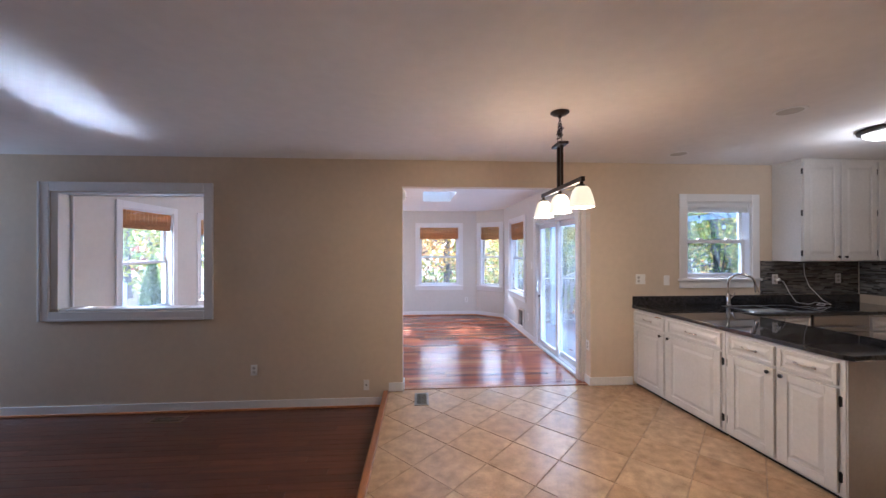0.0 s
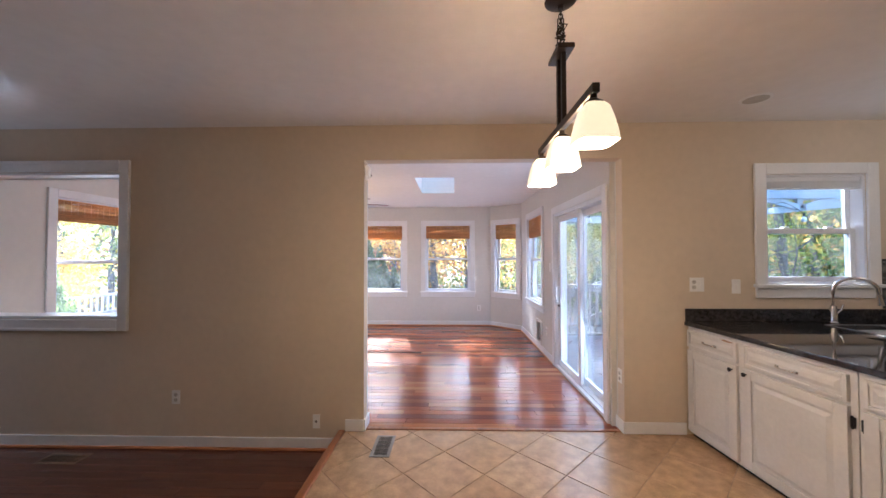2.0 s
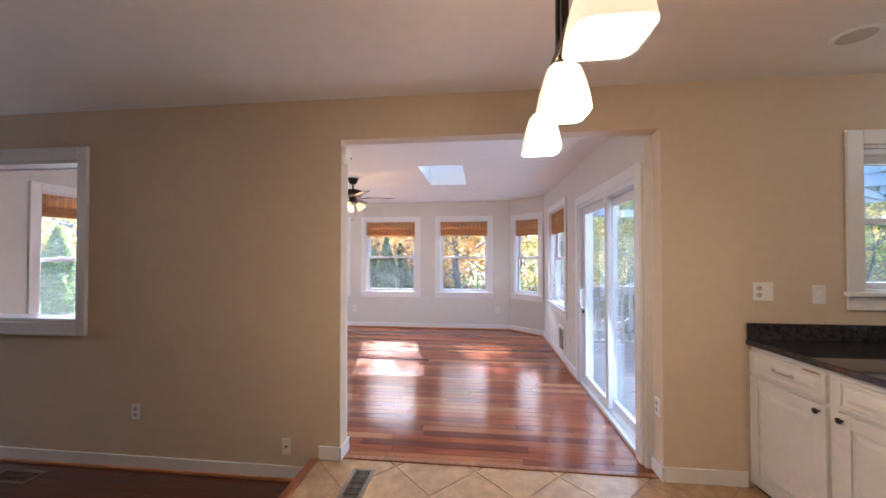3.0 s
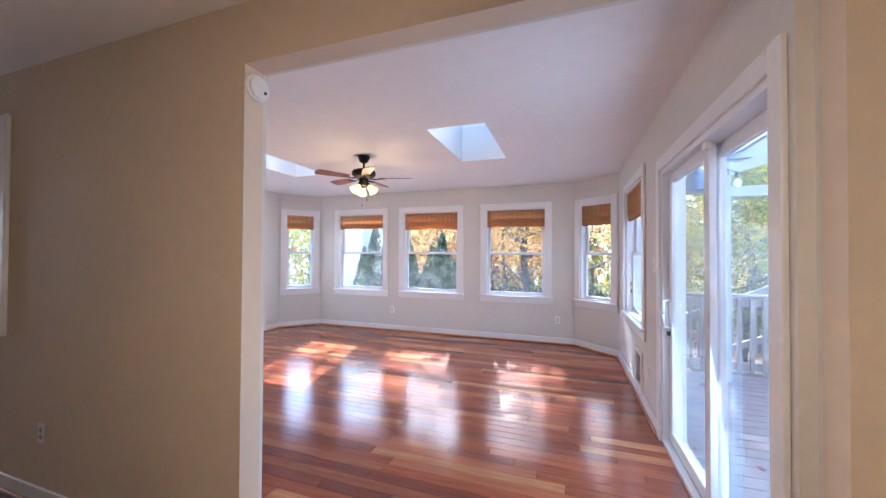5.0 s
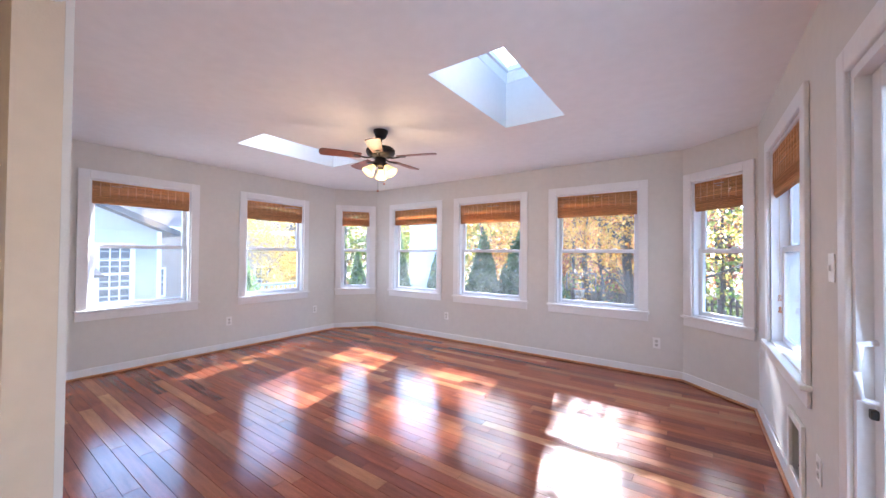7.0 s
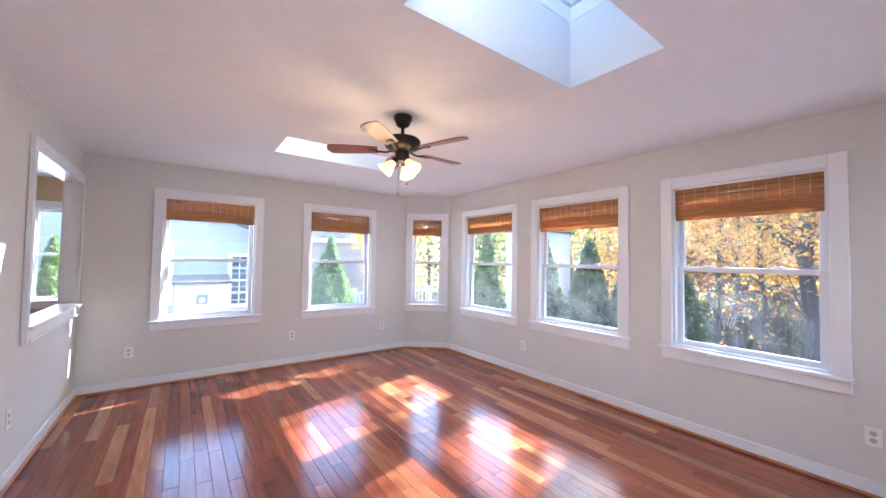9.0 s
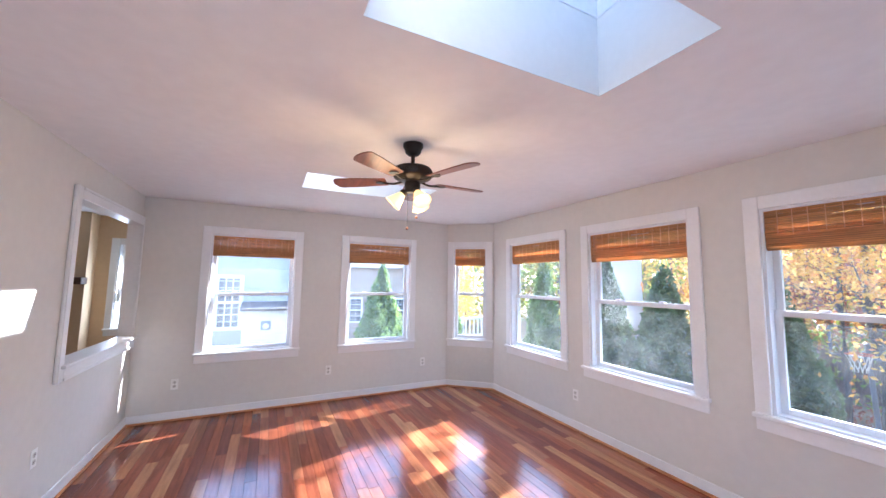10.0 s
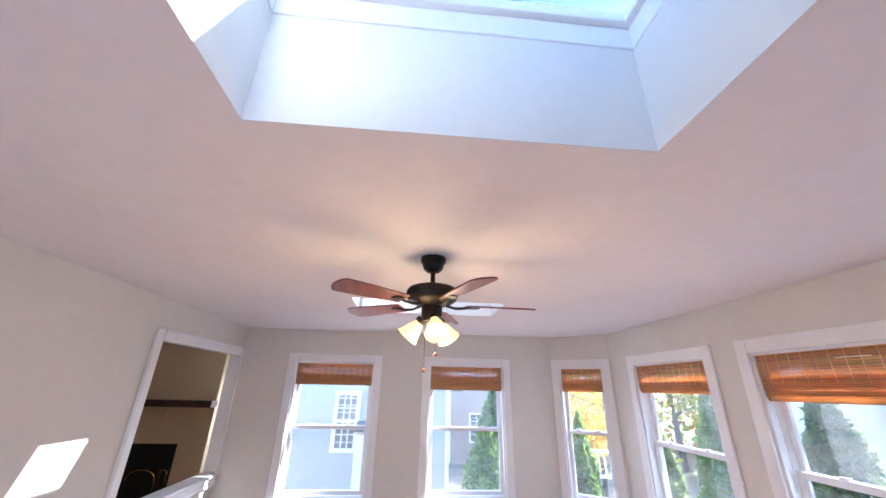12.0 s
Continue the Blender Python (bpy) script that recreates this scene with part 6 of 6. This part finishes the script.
def lap_house(m, w, d, h, siding, rise, windows, label, front_gable=False):
    """Front face at local y=0 towards -y, w wide, d deep; lapped boards in front, gable roof."""
    t = thing("house", m, label, "house", "neighbouring houses")
    part("wall", boxed(0, w, 0.0, d, 0.0, h), siding, t)
    n = int(h / 0.18)
    bm_v, bm_f = [], []
    for k in range(n):
        z0, z1 = k * h / n, (k + 1) * h / n
        for p0, p1, nx0, ny0 in (((0, 0), (w, 0), 0, -1), ((w, 0), (w, d), 1, 0)):
            i = len(bm_v)
            for p in (p0, p1):
                bm_v += [(p[0] + nx0 * 0.03, p[1] + ny0 * 0.03, z0), (p[0] + nx0 * 0.006, p[1] + ny0 * 0.006, z1), (p[0], p[1], z0)]
            bm_f += [(i, i + 3, i + 4, i + 1), (i + 2, i + 5, i + 3, i)]
    me = bpy.data.meshes.new("siding_boards")
    me.from_pydata(bm_v, [], bm_f)
    me.materials.append(siding)
    o = new("siding_boards", me)
    o.parent = t
    for x in (-0.03, w - 0.07):
        part("corner_board", boxed(x, x + 0.1, -0.045, 0.05, 0, h), TRIM, t)
    bm = bmesh.new()
    if front_gable:
        prof = [(-0.35, h - 0.12), (w / 2, h + rise), (w + 0.35, h - 0.12)]
        ring = [(x, -0.3, z) for x, z in prof] + [(x, -0.3, z + 0.15) for x, z in prof[::-1]]
        far = [(x, d + 0.3, z) for x, _, z in ring]
        g = bmesh.new()
        tri = [(0, 0, h), (w, 0, h), (w / 2, 0, h + rise)]
        ga, gb = [g.verts.new(p) for p in tri], [g.verts.new((p[0], d, p[2])) for p in tri]
        g.faces.new(ga)
        g.faces.new(gb[::-1])
        for k in range(3):
            g.faces.new((ga[k], gb[k], gb[(k + 1) % 3], ga[(k + 1) % 3]))
        part("gable", g, siding, t)
        n2 = int(rise / 0.18)
        g = bmesh.new()
        for k in range(n2):
            u0, u1 = k / n2, (k + 1) / n2
            xa, xb = w / 2 * u1, w - w / 2 * u1
            box(g, xa, xb, -0.022, -0.001, h + rise * u0, h + rise * u0 + 0.03)
        part("gable_laps", g, siding, t)
    else:
        prof = [(-0.4, h - 0.05), (d / 2, h + rise), (d + 0.4, h - 0.05)]
        ring = [(-0.3, y, z) for y, z in prof] + [(-0.3, y, z + 0.15) for y, z in prof[::-1]]
        far = [(w + 0.3, y, z) for _, y, z in ring]
    ra, rb = [bm.verts.new(p) for p in ring], [bm.verts.new(p) for p in far]
    bm.faces.new(ra)
    bm.faces.new(rb[::-1])
    for k in range(6):
        bm.faces.new((ra[k], rb[k], rb[(k + 1) % 6], ra[(k + 1) % 6]))
    part("roof", bm, ROOFING, t)
    if not front_gable:
        part("fascia", boxed(-0.3, w + 0.3, -0.45, -0.40, h - 0.18, h + 0.08), TRIM, t)
    for x, z, ww, hh in windows:
        house_window(t, pose(x, -0.006, z), ww, hh)
    return t


# grey house close by to the west, its long side towards the sunroom
lap_house(pose(-9.6, -2.0, GROUND, 0, 0, 90), 10.1, 9, 4.05, SIDING_GREY, 2.2, [(7.27, 2.45, 0.50, 1.32), (9.2, 2.30, 0.56, 1.32), (4.2, 2.05, 0.9, 1.6)], "pale grey lap-sided neighbouring house with white windows", True)
lap_house(pose(-22, 9.5, GROUND, 0, 0, 70), 9, 8, 4.8, mat("faded tan siding", (0.42, 0.32, 0.24), 0.7, var=0.1), 2.4, [(1.8, 1.2, 1.0, 1.4), (4.5, 1.2, 1.0, 1.4), (7.2, 1.2, 1.0, 1.4)], "tan-sided neighbouring house farther off")
play = thing("playhouse", pose(-5.3, 14.05, GROUND), "tall narrow white lap-sided playhouse among the evergreens", "playhouse")
part("body", boxed(-0.6, 0.6, 0.02, 1.6, 0.0, 4.5), SIDING_WHITE, play)
for k in range(24):
    part("siding_board", boxed(-0.56, 0.56, -0.004, 0.019, 0.04 + k * 0.185, 0.215 + k * 0.185), SIDING_WHITE, play)
for x in (-0.61, 0.56):
    part("corner_board", boxed(x, x + 0.05, -0.015, 0.06, 0.0, 4.5), TRIM, play)
part("roof", boxed(-0.66, 0.66, -0.06, 1.68, 4.501, 4.58, bevel=0.01), ROOFING, play)
shed = thing("garden_shed", pose(-9.595, 6.22, GROUND), "low white lap-sided shed with a sloping roof and square vent", "shed")
part("body", boxed(0.0, 0.75, -0.56, 0.56, 0.0, 2.95), SIDING_WHITE, shed)
for k in range(15):
    part("siding_board", boxed(0.751, 0.772, -0.56, 0.56, 0.05 + k * 0.19, 0.225 + k * 0.19), SIDING_WHITE, shed)
part("roof", boxed(-0.02, 0.9, -0.62, 0.62, -0.03, 0.03, m=pose(0, 0, 3.10, 0, 9, 0)), ROOFING, shed)
part("vent_frame", boxed(0.773, 0.79, -0.12, 0.12, 2.42, 2.66, bevel=0.01), POLE, shed)
part("vent_cover", lathe(bmesh.new(), [(0.075, 0.0), (0.07, 0.03), (0.03, 0.045), (0.0005, 0.046)], pose(0.79, 0, 2.52, 0, 90, 0), 20), TRIM, shed, "", True)
porch = thing("porch_rail", pose(-9.2, 10.4, GROUND + 1.4), "white porch railing beside the neighbouring house", "railing")
part("post", boxed(-0.06, 0.06, -0.06, 0.06, -1.4, 1.25), TRIM, porch)
part("post", boxed(-0.06, 0.06, 2.94, 3.06, -1.4, 1.25), TRIM, porch)
for z in (0.45, 1.05):
    part("rail", boxed(-0.03, 0.03, 0.0605, 2.9395, z, z + 0.07), TRIM, porch)
for k in range(1, 18):
    part("baluster", boxed(-0.018, 0.018, k * 0.165 - 0.018, k * 0.165 + 0.018, 0.521, 1.049), TRIM, porch)

# ---- floor pieces: planks and tiles, last ----


def plank_rows(parent, x_limits, y0, y1, wd, z, material, seed, lens, cache):
    rr = random.Random(seed)
    y = y0
    while y < y1 - 0.01:
        xa, xb = x_limits(y + wd / 2)
        x = xa - rr.choice(lens) * rr.random()
        while x < xb:
            ln = rr.choice(lens)
            a, b = max(x, xa), min(x + ln, xb)
            if b - a > 0.03:
                key = round(b - a, 3)
                if key not in cache:
                    cache[key] = plank_mesh(b - a, wd)
                    cache[key].materials.append(material)
                o = new("plank", cache[key])
                o.parent = parent
                o.location = (a, y, z)
            x += ln
        y += wd


def sun_limits(y):
    a, b = WEST - 0.03, EAST + 0.03
    if y > CH_W[0]:
        a += (y - CH_W[0]) / (NORTH - CH_W[0]) * (CH_W[1] - WEST)
    if y > CH_E[0]:
        b -= (y - CH_E[0]) / (NORTH - CH_E[0]) * (EAST - CH_E[1])
    if y < SOUTH_S:
        a, b = OPEN_X0 + 0.002, OPEN_X1 - 0.002
    return a, b


plank_rows(floor_sun, sun_limits, SOUTH_K + 0.062, NORTH, 0.0835, 0.0, PLANK, 3, (0.45, 0.75, 0.95, 1.25, 1.55), {})
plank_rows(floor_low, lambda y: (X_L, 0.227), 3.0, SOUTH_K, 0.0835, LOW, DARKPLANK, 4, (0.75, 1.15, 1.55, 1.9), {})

TILE_D = 0.533
TILE_O = (1.102, 4.537)


def clip(poly, x0, x1, y0, y1):
    for ax, lim, sgn in ((0, x0, 1), (0, x1, -1), (1, y0, 1), (1, y1, -1)):
        out_poly = []
        for p, q in zip(poly, poly[1:] + poly[:1]):
            pi, qi = (p[ax] - lim) * sgn >= 0, (q[ax] - lim) * sgn >= 0
            if pi:
                out_poly.append(p)
            if pi != qi:
                k = (lim - p[ax]) / (q[ax] - p[ax])
                out_poly.append((p[0] + k * (q[0] - p[0]), p[1] + k * (q[1] - p[1])))
        poly = out_poly
        if len(poly) < 3:
            return []
    return poly


def tile_verts(poly):
    """A tile's slab with a slightly rounded top edge."""
    n = len(poly)
    cx, cy = sum(p[0] for p in poly) / n, sum(p[1] for p in poly) / n
    ins = [(p[0] + (cx - p[0]) * 0.012, p[1] + (cy - p[1]) * 0.012) for p in poly]
    v = [(*p, -0.012) for p in poly] + [(*p, -0.0025) for p in poly] + [(*p, 0.0) for p in ins]
    f = [(i, (i + 1) % n, n + (i + 1) % n, n + i) for i in range(n)] + [(n + i, n + (i + 1) % n, 2 * n + (i + 1) % n, 2 * n + i) for i in range(n)] + [tuple(range(2 * n, 3 * n))]
    return v, f


def kitchen_tiles():
    h = TILE_D / 2 - 0.0036
    floor = bpy.data.objects["subfloor"]
    whole = None
    rest_v, rest_f = [], []
    lim = (0.287, X_R, Y_S, SOUTH_K + 0.02)
    for i in range(-8, 14):
        for j in range(-26, 4):
            for off in (0, 0.5):
                cx, cy = TILE_O[0] + (i + off) * TILE_D, TILE_O[1] + (j + 0.5 + off) * TILE_D
                ref = [(cx - h, cy), (cx, cy - h), (cx + h, cy), (cx, cy + h)]
                poly = clip(ref, *lim)
                if len(poly) < 3:
                    continue
                if cy > 1.6 and cx < 3.3:
                    full = len(poly) == 4 and all(abs(p[0] - q[0]) + abs(p[1] - q[1]) < 1e-6 for p, q in zip(poly, ref))
                    if full and whole:
                        me = whole
                    else:
                        me = bpy.data.meshes.new("tile")
                        v, f = tile_verts([(p[0] - cx, p[1] - cy) for p in poly])
                        me.from_pydata(v, [], f)
                        me.materials.append(TILE)
                        if full:
                            whole = me
                    o = new("tile", me)
                    o.parent = floor
                    o.location = (cx, cy, 0)
                else:
                    v, f = tile_verts(poly)
                    k = len(rest_v)
                    rest_v += v
                    rest_f += [tuple(a + k for a in q) for q in f]
    me = bpy.data.meshes.new("tile_field")
    me.from_pydata(rest_v, [], rest_f)
    me.materials.append(TILE_FAR)
    o = new("tile_field", me)
    o.parent = floor
    tagged(o, "beige ceramic tiles under and behind the cabinets", kind="stuff")


TILE_FAR = pieces("beige ceramic tile field", [(0.50, 0.33, 0.20), (0.56, 0.38, 0.235), (0.60, 0.42, 0.27)], 0.28, 0.16, stretch=(1, 1, 1), scale=5.0, by="island", bump=0.03)
kitchen_tiles()
